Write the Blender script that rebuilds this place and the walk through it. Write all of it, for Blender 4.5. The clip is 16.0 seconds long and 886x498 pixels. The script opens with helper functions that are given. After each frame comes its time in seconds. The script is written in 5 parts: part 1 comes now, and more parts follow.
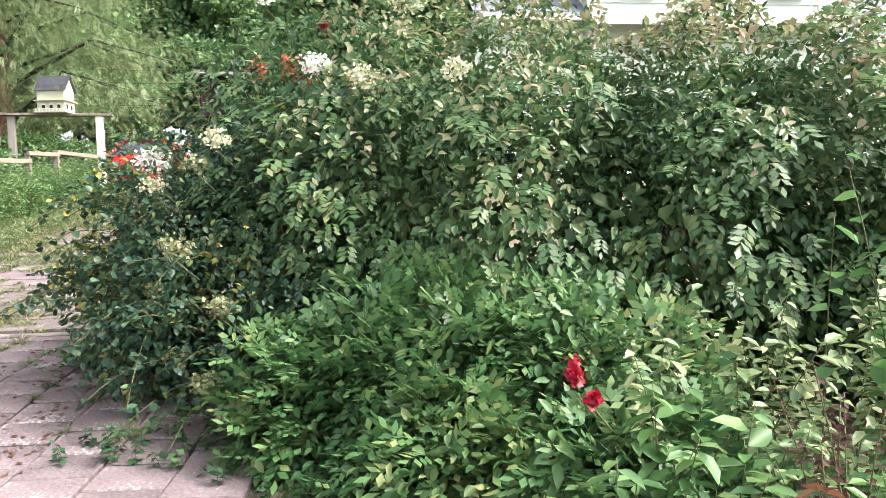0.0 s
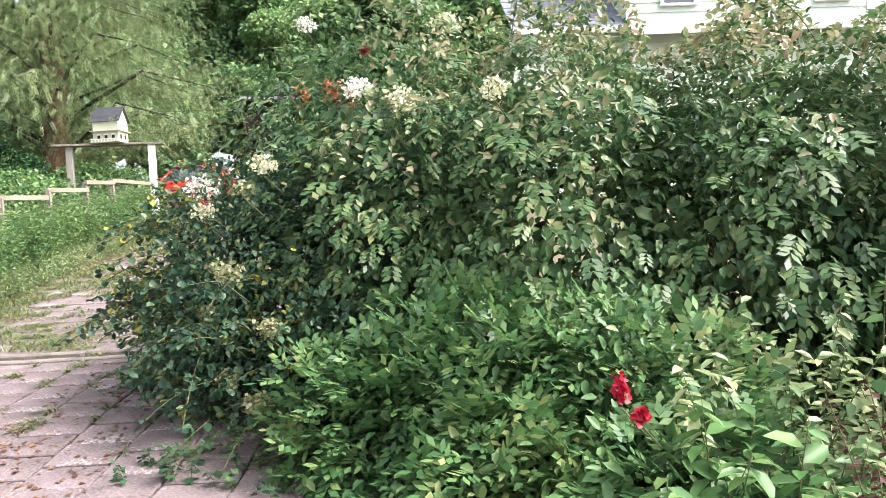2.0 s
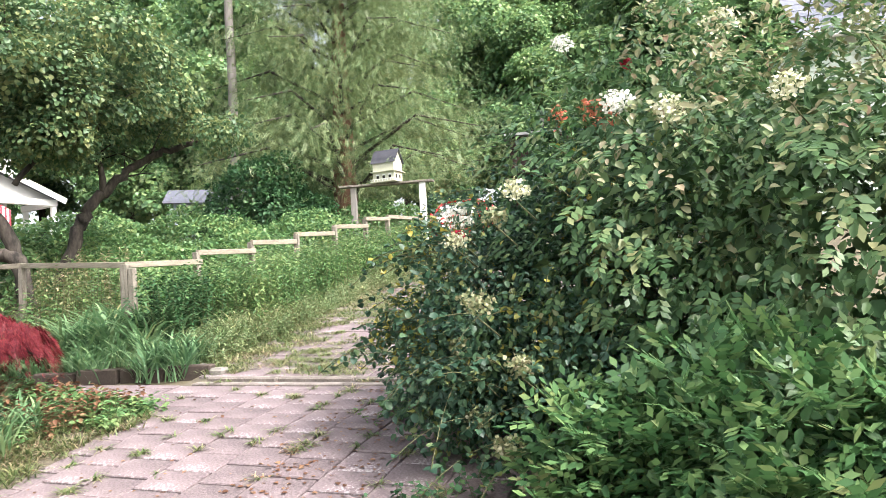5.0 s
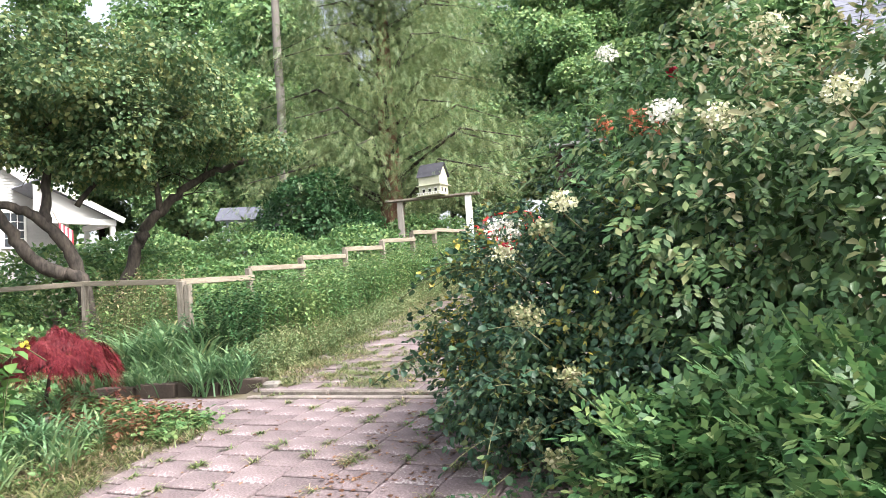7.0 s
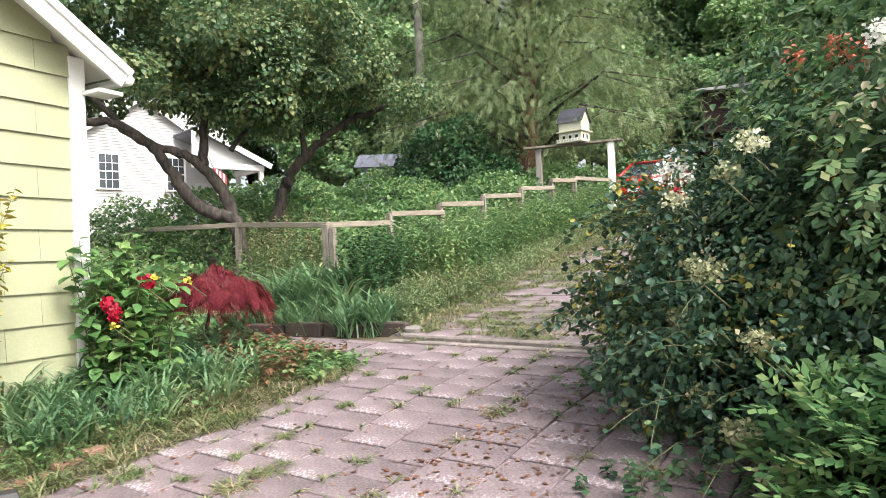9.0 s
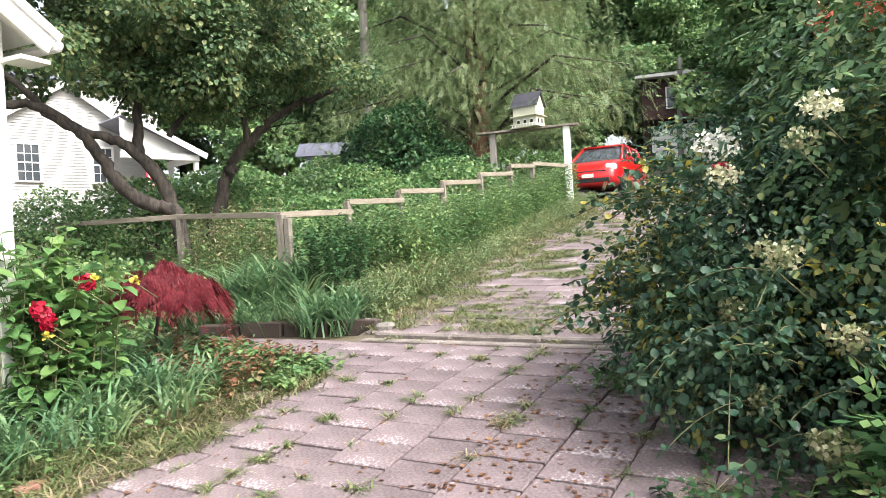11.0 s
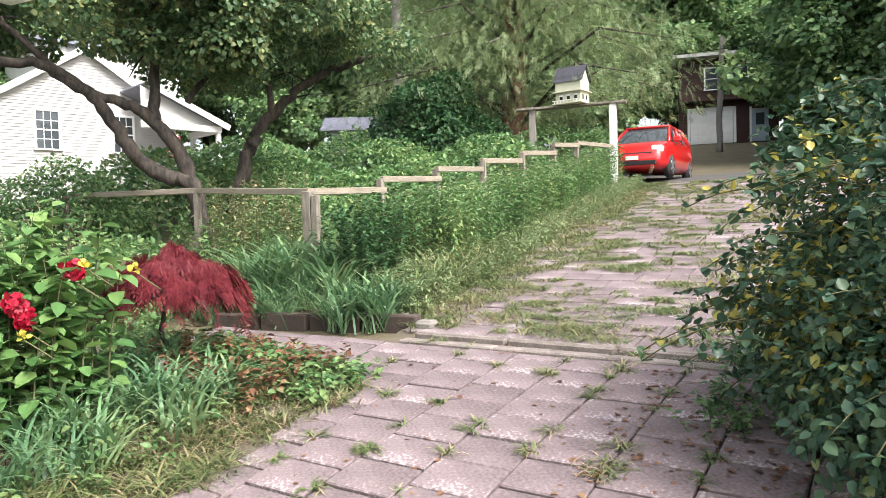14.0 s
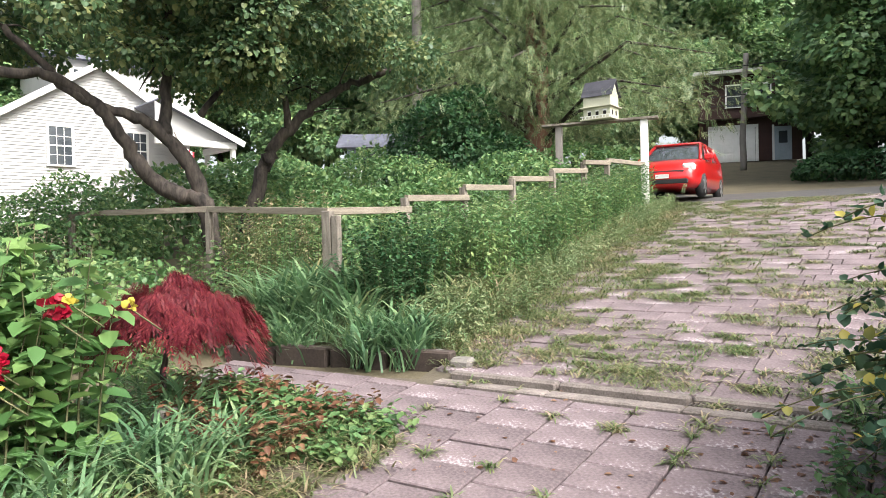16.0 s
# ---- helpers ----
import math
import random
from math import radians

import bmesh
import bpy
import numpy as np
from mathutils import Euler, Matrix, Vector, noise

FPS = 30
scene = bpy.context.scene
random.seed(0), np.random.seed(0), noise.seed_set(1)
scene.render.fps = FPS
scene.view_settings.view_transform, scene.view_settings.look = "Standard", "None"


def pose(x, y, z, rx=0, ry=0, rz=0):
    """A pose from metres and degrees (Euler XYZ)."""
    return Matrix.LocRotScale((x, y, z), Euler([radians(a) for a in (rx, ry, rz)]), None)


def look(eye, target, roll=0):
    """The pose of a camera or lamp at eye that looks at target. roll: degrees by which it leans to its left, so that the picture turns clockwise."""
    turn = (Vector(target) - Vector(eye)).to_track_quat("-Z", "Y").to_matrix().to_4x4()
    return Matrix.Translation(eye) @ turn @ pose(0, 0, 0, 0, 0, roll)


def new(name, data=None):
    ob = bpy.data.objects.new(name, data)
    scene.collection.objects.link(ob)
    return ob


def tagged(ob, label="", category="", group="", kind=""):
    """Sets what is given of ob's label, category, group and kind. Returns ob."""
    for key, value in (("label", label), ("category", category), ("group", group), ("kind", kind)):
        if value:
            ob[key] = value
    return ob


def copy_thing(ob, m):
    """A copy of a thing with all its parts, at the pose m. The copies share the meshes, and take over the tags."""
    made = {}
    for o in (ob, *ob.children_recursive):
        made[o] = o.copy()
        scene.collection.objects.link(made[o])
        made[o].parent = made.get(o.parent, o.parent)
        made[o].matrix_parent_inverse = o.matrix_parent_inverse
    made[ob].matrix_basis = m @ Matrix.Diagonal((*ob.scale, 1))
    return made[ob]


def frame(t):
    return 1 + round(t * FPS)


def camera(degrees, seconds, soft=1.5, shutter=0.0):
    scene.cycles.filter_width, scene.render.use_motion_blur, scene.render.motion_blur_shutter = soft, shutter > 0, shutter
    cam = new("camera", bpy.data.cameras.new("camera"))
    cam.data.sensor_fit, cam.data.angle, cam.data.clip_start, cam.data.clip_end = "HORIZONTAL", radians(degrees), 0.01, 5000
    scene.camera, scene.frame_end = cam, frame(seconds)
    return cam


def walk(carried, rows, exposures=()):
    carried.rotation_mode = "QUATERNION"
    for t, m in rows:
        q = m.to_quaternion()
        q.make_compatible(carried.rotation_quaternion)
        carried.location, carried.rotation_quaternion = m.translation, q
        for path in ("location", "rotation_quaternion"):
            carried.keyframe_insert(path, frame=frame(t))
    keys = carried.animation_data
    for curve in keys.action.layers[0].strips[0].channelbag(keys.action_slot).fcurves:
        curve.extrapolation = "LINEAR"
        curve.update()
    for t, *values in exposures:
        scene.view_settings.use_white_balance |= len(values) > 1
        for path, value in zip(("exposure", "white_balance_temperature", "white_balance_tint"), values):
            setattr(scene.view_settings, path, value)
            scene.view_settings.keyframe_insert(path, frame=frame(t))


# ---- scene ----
cam = camera(64.6, 16.0, soft=0.6)
PATH = [
    (0, (1.203, 3.811, 1.171), (0.593, 5.714, 1.084), -1.8),
    (0.5, (1.203, 3.82, 1.168), (0.638, 5.737, 1.097), -2.1),
    (1, (1.211, 3.802, 1.178), (0.642, 5.718, 1.143), -2.4),
    (1.5, (1.219, 3.805, 1.175), (0.609, 5.709, 1.129), -2.7),
    (2, (1.219, 3.781, 1.185), (0.492, 5.644, 1.149), -3.3),
    (2.5, (1.192, 3.77, 1.187), (0.416, 5.612, 1.124), -2.1),
    (3, (1.165, 3.825, 1.183), (0.299, 5.627, 1.124), -1.9),
    (3.5, (1.091, 4.007, 1.175), (-0.018, 5.672, 1.176), -2.0),
    (4, (1.059, 4.16, 1.181), (-0.184, 5.726, 1.218), -1.9),
    (4.2, (1.054, 4.179, 1.176), (-0.246, 5.698, 1.219), -2.0),
    (6.3, (1.021, 4.107, 1.171), (-0.329, 5.577, 1.302), -3.6),
    (6.5, (1.025, 4.111, 1.177), (-0.303, 5.601, 1.301), -3.4),
    (7, (1.056, 4.125, 1.177), (-0.382, 5.508, 1.318), -3.9),
    (7.5, (1.055, 4.164, 1.164), (-0.49, 5.43, 1.248), -2.4),
    (8, (0.993, 4.164, 1.155), (-0.691, 5.243, 1.184), -2.6),
    (8.2, (0.952, 4.146, 1.161), (-0.748, 5.198, 1.183), -2.8),
    (10.3, (0.257, 4.249, 1.176), (-1.364, 5.421, 1.184), -0.6),
    (10.5, (0.18, 4.249, 1.17), (-1.495, 5.342, 1.152), -0.8),
    (11, (-0.051, 4.225, 1.182), (-1.624, 5.46, 1.163), -3.2),
    (11.5, (-0.219, 4.212, 1.181), (-1.705, 5.546, 1.06), -2.8),
    (12, (-0.392, 4.395, 1.184), (-1.89, 5.721, 1.16), -3.3),
    (12.5, (-0.527, 4.564, 1.225), (-2.07, 5.836, 1.238), -1.1),
    (13, (-0.663, 4.592, 1.221), (-2.235, 5.828, 1.25), -0.9),
    (13.5, (-0.896, 4.604, 1.258), (-2.462, 5.848, 1.316), -2.6),
    (14, (-1.056, 4.628, 1.255), (-2.664, 5.816, 1.18), -1.6),
    (14.5, (-1.235, 4.787, 1.277), (-2.904, 5.889, 1.304), -1.4),
    (15, (-1.395, 4.902, 1.288), (-3.138, 5.882, 1.249), -1.4),
    (15.5, (-1.565, 4.907, 1.297), (-3.285, 5.927, 1.28), -0.4),
    (16, (-1.767, 4.882, 1.323), (-3.395, 6.043, 1.299), -1.3),
]
walk(cam, [(t, look(eye, target, roll)) for t, eye, target, roll in PATH],
     [(0, 1.95), (4.2, 1.97), (6.3, 1.87), (7.2, 1.77), (8.2, 1.45), (10.3, 1.5), (12, 1.78), (14, 1.62), (15.3, 1.42), (16, 1.47)])


# ---- light ----
SUN_EL, SUN_AZ = radians(50), radians(84)
world = bpy.data.worlds.new("sky")
scene.world = world
world.use_nodes = True
wn = world.node_tree.nodes
sky = wn.new("ShaderNodeTexSky")
sky.sky_type, sky.sun_disc = 'NISHITA', False
sky.sun_elevation, sky.sun_rotation = SUN_EL, SUN_AZ
sky.air_density, sky.dust_density, sky.ozone_density = 1.0, 6.0, 1.0
wn["Background"].inputs[1].default_value = 0.15
haze = wn.new("ShaderNodeHueSaturation")          # thin cloud takes most of the blue out
haze.inputs["Saturation"].default_value = 0.42
world.node_tree.links.new(sky.outputs[0], haze.inputs["Color"])
world.node_tree.links.new(haze.outputs[0], wn["Background"].inputs[0])
sun = new("sun", bpy.data.lights.new("sun", 'SUN'))
sun.data.energy, sun.data.angle, sun.data.color = 1.6, radians(14), (1.0, 0.94, 0.91)
sun.matrix_world = look((math.sin(SUN_AZ) * 50, math.cos(SUN_AZ) * 50, math.tan(SUN_EL) * 50), (0, 0, 0))


# ---- materials ----
def material(name, base, rough=0.8, metal=0.0):
    m = bpy.data.materials.new(name)
    m.use_nodes = True
    b = m.node_tree.nodes["Principled BSDF"]
    b.inputs["Base Color"].default_value = (*base, 1)
    b.inputs["Roughness"].default_value = rough
    b.inputs["Metallic"].default_value = metal
    return m, m.node_tree.nodes, m.node_tree.links, b


def ramp(n, stops):
    r = n.new("ShaderNodeValToRGB")
    el = r.color_ramp.elements
    while len(el) < len(stops):
        el.new(0.5)
    for e, (p, c) in zip(el, stops):
        e.position, e.color = p, (*c, 1)
    return r


def leaf_material(name, stops, rough=0.42, through_light=0.33, patch=1.2, gloss=0.35):
    """Foliage: a colour for each leaf, shifted in patches over the plant; light shines through it."""
    m, n, l, b = material(name, stops[0][1], rough)
    g = n.new("ShaderNodeNewGeometry")
    t = n.new("ShaderNodeTexCoord")
    w = n.new("ShaderNodeTexNoise")
    w.inputs["Scale"].default_value, w.inputs["Detail"].default_value = patch, 2.0
    l.new(t.outputs["Object"], w.inputs["Vector"])
    mix = n.new("ShaderNodeMath")
    mix.operation = 'MULTIPLY_ADD'
    l.new(w.outputs["Fac"], mix.inputs[0])
    mix.inputs[1].default_value = 0.9
    sub = n.new("ShaderNodeMath")
    sub.operation = 'MULTIPLY_ADD'
    l.new(g.outputs["Random Per Island"], sub.inputs[0])
    sub.inputs[1].default_value, sub.inputs[2].default_value = 0.75, -0.32
    l.new(sub.outputs[0], mix.inputs[2])
    r = ramp(n, stops)
    l.new(mix.outputs[0], r.inputs[0])
    l.new(r.outputs[0], b.inputs["Base Color"])
    b.inputs["Specular IOR Level"].default_value = gloss
    tr = n.new("ShaderNodeBsdfTranslucent")
    l.new(r.outputs[0], tr.inputs["Color"])
    mx = n.new("ShaderNodeMixShader")
    mx.inputs[0].default_value = through_light
    l.new(b.outputs[0], mx.inputs[1])
    l.new(tr.outputs[0], mx.inputs[2])
    l.new(mx.outputs[0], n["Material Output"].inputs["Surface"])
    return m


def rough_material(name, dark, light, scale=6.0, fine=60.0, rough=0.85, bump=0.3, stretch=(1, 1, 1), per_piece=0.0, spots=None, metal=0.0, span=(0.25, 0.75)):
    """A surface with large stains, fine grain and relief; per_piece shifts the tone from object to object."""
    m, n, l, b = material(name, light, rough, metal)
    t = n.new("ShaderNodeTexCoord")
    mp = n.new("ShaderNodeMapping")
    mp.inputs["Scale"].default_value = stretch
    l.new(t.outputs["Object"], mp.inputs["Vector"])
    a, f = n.new("ShaderNodeTexNoise"), n.new("ShaderNodeTexNoise")
    a.inputs["Scale"].default_value, a.inputs["Detail"].default_value = scale, 5.0
    f.inputs["Scale"].default_value, f.inputs["Detail"].default_value = fine, 4.0
    for x in (a, f):
        l.new(mp.outputs[0], x.inputs["Vector"])
    s = n.new("ShaderNodeMath")
    s.operation = 'MULTIPLY_ADD'
    l.new(a.outputs["Fac"], s.inputs[0])
    s.inputs[1].default_value = 0.6
    q = n.new("ShaderNodeMath")
    q.operation = 'MULTIPLY'
    l.new(f.outputs["Fac"], q.inputs[0])
    q.inputs[1].default_value = 0.45
    l.new(q.outputs[0], s.inputs[2])
    out = s.outputs[0]
    if per_piece:
        o = n.new("ShaderNodeObjectInfo")
        p = n.new("ShaderNodeMath")
        p.operation = 'MULTIPLY_ADD'
        l.new(o.outputs["Random"], p.inputs[0])
        p.inputs[1].default_value = per_piece
        p2 = n.new("ShaderNodeMath")
        p2.operation = 'SUBTRACT'
        l.new(out, p2.inputs[0])
        p2.inputs[1].default_value = per_piece / 2
        l.new(p2.outputs[0], p.inputs[2])
        out = p.outputs[0]
    stops = [(span[0], dark), (span[1], light)] + ([(span[1] + 0.07, spots)] if spots else [])
    r = ramp(n, stops)
    l.new(out, r.inputs[0])
    l.new(r.outputs[0], b.inputs["Base Color"])
    if bump:
        bp = n.new("ShaderNodeBump")
        bp.inputs["Strength"].default_value, bp.inputs["Distance"].default_value = bump, 0.01
        l.new(f.outputs["Fac"], bp.inputs["Height"])
        l.new(bp.outputs[0], b.inputs["Normal"])
    return m


M_BUSH = leaf_material("honeysuckle_leaf", [(0.0, (0.03, 0.075, 0.034)), (0.35, (0.06, 0.125, 0.050)), (0.65, (0.1, 0.18, 0.072)), (0.88, (0.17, 0.22, 0.092)), (1.0, (0.25, 0.24, 0.125))])
M_ROSE = leaf_material("rose_leaf", [(0.0, (0.018, 0.05, 0.034)), (0.45, (0.04, 0.095, 0.055)), (0.78, (0.085, 0.15, 0.075)), (0.9, (0.32, 0.29, 0.060)), (1.0, (0.48, 0.4, 0.072))], rough=0.42, gloss=0.4)
M_VINE = leaf_material("vine_leaf", [(0.0, (0.035, 0.1, 0.038)), (0.45, (0.075, 0.165, 0.060)), (0.8, (0.15, 0.24, 0.090)), (1.0, (0.27, 0.29, 0.120))])
M_TAN = leaf_material("pale_tip_leaf", [(0.0, (0.12, 0.18, 0.078)), (0.5, (0.24, 0.25, 0.132)), (0.8, (0.34, 0.3, 0.192)), (1.0, (0.36, 0.24, 0.180))])
M_APPLE = leaf_material("apple_leaf", [(0.0, (0.049, 0.104, 0.050)), (0.5, (0.099, 0.173, 0.079)), (1.0, (0.295, 0.311, 0.126))])
M_LARCH = leaf_material("feathery_leaf", [(0.0, (0.080, 0.143, 0.065)), (0.5, (0.162, 0.228, 0.103)), (1.0, (0.307, 0.329, 0.157))], patch=0.5)
# woodland leaf colours are lightened to stand in for distance haze
M_WOODS = leaf_material("woodland_leaf", [(0.0, (0.070, 0.154, 0.070)), (0.5, (0.158, 0.277, 0.118)), (1.0, (0.351, 0.463, 0.189))], patch=0.25)
M_IVY = leaf_material("ivy_leaf", [(0.0, (0.021, 0.072, 0.029)), (0.6, (0.045, 0.117, 0.047)), (1.0, (0.107, 0.204, 0.072))])
M_WEED = leaf_material("weed_leaf", [(0.0, (0.06, 0.14, 0.056)), (0.5, (0.125, 0.24, 0.09)), (1.0, (0.27, 0.35, 0.14))], through_light=0.4)
M_GRASS = leaf_material("grass_blade", [(0.0, (0.075, 0.131, 0.049)), (0.5, (0.161, 0.207, 0.083)), (0.8, (0.298, 0.273, 0.151)), (1.0, (0.422, 0.306, 0.233))])
M_BLADE = leaf_material("strap_leaf", [(0.0, (0.075, 0.165, 0.085)), (0.55, (0.165, 0.285, 0.14)), (0.85, (0.27, 0.36, 0.18)), (1.0, (0.38, 0.34, 0.16))])
M_HIB = leaf_material("broad_leaf", [(0.0, (0.06, 0.15, 0.05)), (0.5, (0.12, 0.24, 0.08)), (1.0, (0.24, 0.36, 0.12))], through_light=0.4)
M_MAPLE = leaf_material("red_maple_leaf", [(0.0, (0.074, 0.010, 0.017)), (0.5, (0.140, 0.018, 0.029)), (1.0, (0.247, 0.050, 0.050))], gloss=0.15)
M_DOCK = leaf_material("dried_seed", [(0.0, (0.03, 0.014, 0.014)), (0.6, (0.07, 0.03, 0.028)), (1.0, (0.12, 0.055, 0.045))], gloss=0.1)
M_RUST = leaf_material("withered_leaf", [(0.0, (0.1, 0.045, 0.025)), (0.5, (0.19, 0.09, 0.05)), (1.0, (0.3, 0.19, 0.11))])
M_CREAM = leaf_material("cream_petal", [(0.0, (0.4, 0.42, 0.22)), (0.5, (0.6, 0.6, 0.42)), (1.0, (0.8, 0.78, 0.65))], through_light=0.2)
M_WHITEFL = leaf_material("white_petal", [(0.0, (0.6, 0.6, 0.52)), (1.0, (0.85, 0.84, 0.8))], through_light=0.2)
M_SEED = leaf_material("green_seed_head", [(0.0, (0.108, 0.152, 0.072)), (0.5, (0.216, 0.237, 0.116)), (1.0, (0.389, 0.342, 0.232))])
M_REDFL = leaf_material("crimson_petal", [(0.0, (0.24, 0.004, 0.018)), (1.0, (0.42, 0.01, 0.04))], through_light=0.2)
M_SALMON = leaf_material("salmon_petal", [(0.0, (0.6, 0.16, 0.1)), (1.0, (0.75, 0.3, 0.2))], through_light=0.2)
M_YELLOW = leaf_material("yellow_leaf", [(0.0, (0.4, 0.36, 0.06)), (1.0, (0.6, 0.5, 0.08))])
M_MUM = leaf_material("yellow_green_leaf", [(0.0, (0.130, 0.152, 0.029)), (0.5, (0.281, 0.257, 0.043)), (1.0, (0.486, 0.380, 0.087))])
M_PALE = leaf_material("pale_leaf", [(0.0, (0.12, 0.2, 0.09)), (0.5, (0.21, 0.29, 0.14)), (1.0, (0.38, 0.4, 0.22))])
M_BARK = rough_material("bark", (0.018, 0.015, 0.013), (0.085, 0.07, 0.058), 6, 22, 0.95, 1.0, (1, 1, 0.35), span=(0.4, 0.68))
M_REDBARK = rough_material("red_brown_bark", (0.06, 0.03, 0.02), (0.24, 0.13, 0.085), 4, 30, 0.95, 0.9, (1, 1, 0.2))
M_STEM = rough_material("stem", (0.05, 0.06, 0.025), (0.14, 0.13, 0.06), 8, 50, 0.8, 0.2)
M_TWIG = rough_material("dry_twig", (0.1, 0.05, 0.03), (0.25, 0.14, 0.09), 8, 50, 0.9, 0.2)
M_PAVER = rough_material("pink_paver", (0.1, 0.078, 0.082), (0.2, 0.156, 0.163), 2.2, 45, 0.92, 0.8, per_piece=0.12, spots=(0.36, 0.32, 0.33), span=(0.38, 0.62))
M_JOINT = rough_material("joint_soil", (0.05, 0.042, 0.03), (0.13, 0.11, 0.075), 6, 60, 0.95, 0.5)
M_SOIL = rough_material("soil", (0.05, 0.045, 0.025), (0.14, 0.115, 0.07), 1.5, 30, 0.95, 0.6)
M_LAWN = rough_material("far_ground", (0.04, 0.07, 0.02), (0.1, 0.13, 0.04), 0.6, 12, 0.95, 0.5)
M_ASPHALT = rough_material("asphalt", (0.035, 0.035, 0.036), (0.075, 0.073, 0.072), 1.5, 70, 0.9, 0.4)
M_CONC = rough_material("old_concrete", (0.1, 0.085, 0.075), (0.25, 0.215, 0.195), 5, 70, 0.92, 0.4, span=(0.38, 0.64))
# near-black colour stands in for shade in the drain and the bird house openings
M_DARK, *_ = material("gap_shade", (0.012, 0.011, 0.01), 0.95)
M_GRATE = rough_material("rusty_grate", (0.07, 0.06, 0.05), (0.2, 0.18, 0.16), 20, 90, 0.6, 0.2, metal=0.6)
M_WOOD = rough_material("weathered_wood", (0.1, 0.085, 0.07), (0.27, 0.24, 0.2), 4, 45, 0.9, 0.5, (6, 6, 1), span=(0.38, 0.66))
M_RAIL = rough_material("weathered_rail", (0.13, 0.11, 0.08), (0.33, 0.29, 0.23), 4, 45, 0.9, 0.5, (1, 1, 8))
M_LIME = rough_material("lime_paint", (0.28, 0.295, 0.178), (0.35, 0.365, 0.232), 2.0, 50, 0.6, 0.15)
M_WHITE = rough_material("white_paint", (0.66, 0.66, 0.63), (0.82, 0.82, 0.8), 3.0, 60, 0.55, 0.15)
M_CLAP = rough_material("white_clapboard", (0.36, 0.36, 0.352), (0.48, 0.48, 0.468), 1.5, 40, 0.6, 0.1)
M_MINT = rough_material("pale_mint_paint", (0.46, 0.53, 0.46), (0.58, 0.64, 0.57), 1.5, 40, 0.6, 0.1)
M_SLATE = rough_material("slate_shingle", (0.1, 0.11, 0.14), (0.22, 0.23, 0.28), 5, 60, 0.85, 0.4)
M_ROOF = rough_material("dark_shingle", (0.02, 0.022, 0.03), (0.06, 0.06, 0.075), 6, 60, 0.8, 0.4, per_piece=0.3)
M_CREAMP = rough_material("cream_paint", (0.42, 0.42, 0.31), (0.56, 0.56, 0.45), 6, 60, 0.7, 0.15)
M_REDWALL = rough_material("dark_red_siding", (0.025, 0.012, 0.01), (0.06, 0.025, 0.02), 2, 30, 0.8, 0.2)
M_BLUE = rough_material("pale_blue_paint", (0.25, 0.31, 0.36), (0.4, 0.46, 0.52), 2, 30, 0.7, 0.1)
M_GREY = rough_material("grey_wall", (0.3, 0.3, 0.3), (0.46, 0.46, 0.45), 2, 30, 0.8, 0.2)
M_STONE = rough_material("grey_stone", (0.12, 0.11, 0.1), (0.27, 0.25, 0.23), 8, 60, 0.9, 0.5)
M_BEDWALL = rough_material("dark_timber_edging", (0.025, 0.018, 0.015), (0.08, 0.06, 0.05), 4, 40, 0.95, 0.5)
M_BRICK = rough_material("brick", (0.16, 0.08, 0.06), (0.32, 0.18, 0.13), 6, 60, 0.9, 0.4)
M_POLE = rough_material("grey_pole_wood", (0.12, 0.108, 0.096), (0.27, 0.25, 0.23), 2, 30, 0.9, 0.4, (1, 1, 0.1))
M_WIRE, *_ = material("black_cable", (0.02, 0.02, 0.02), 0.7)
M_MESHW, *_ = material("fence_wire", (0.16, 0.16, 0.14), 0.5, 0.7)
M_BLACK, *_ = material("black_plastic", (0.02, 0.02, 0.022), 0.45)
M_RUBBER, *_ = material("tyre_rubber", (0.025, 0.025, 0.026), 0.85)
M_ALLOY, *_ = material("alloy", (0.62, 0.62, 0.64), 0.3, 0.9)
M_CARRED, _n, _l, _b = material("red_car_paint", (0.5, 0.01, 0.012), 0.28)
_b.inputs["Coat Weight"].default_value = 0.8
M_GLASS, _n, _l, _b = material("dark_glass", (0.05, 0.06, 0.07), 0.05)
_b.inputs["Specular IOR Level"].default_value = 0.8
M_LAMP, *_ = material("headlight_lens", (0.75, 0.75, 0.72), 0.12)
M_FLAGRED, *_ = material("faded_red_cloth", (0.5, 0.05, 0.07), 0.9)
M_FLAGWHITE, *_ = material("faded_white_cloth", (0.75, 0.72, 0.7), 0.9)
M_FLAGBLUE, *_ = material("dark_blue_cloth", (0.04, 0.05, 0.15), 0.9)


# ---- geometry helpers ----
U, V = Vector((-math.sin(radians(20)), math.cos(radians(20)), 0)), Vector((math.cos(radians(20)), math.sin(radians(20)), 0))
ORIGIN = Vector((-6.3, 8.1, 0))


def D(a, b):
    """A place in the drive's own frame: a metres across it to the right of the drain's end, b metres up it."""
    p = ORIGIN + V * a + U * b
    return p.x, p.y


PROFILE = np.array([(-60, -1.2), (-8, -0.5), (-5, -0.36), (-2.6, -0.14), (-1.6, 0.03), (0, 0.22), (1, 0.36), (11.5, 2.0), (14, 2.2), (20, 2.7), (44, 5.9), (80, 9.0), (3000, 30.0)])


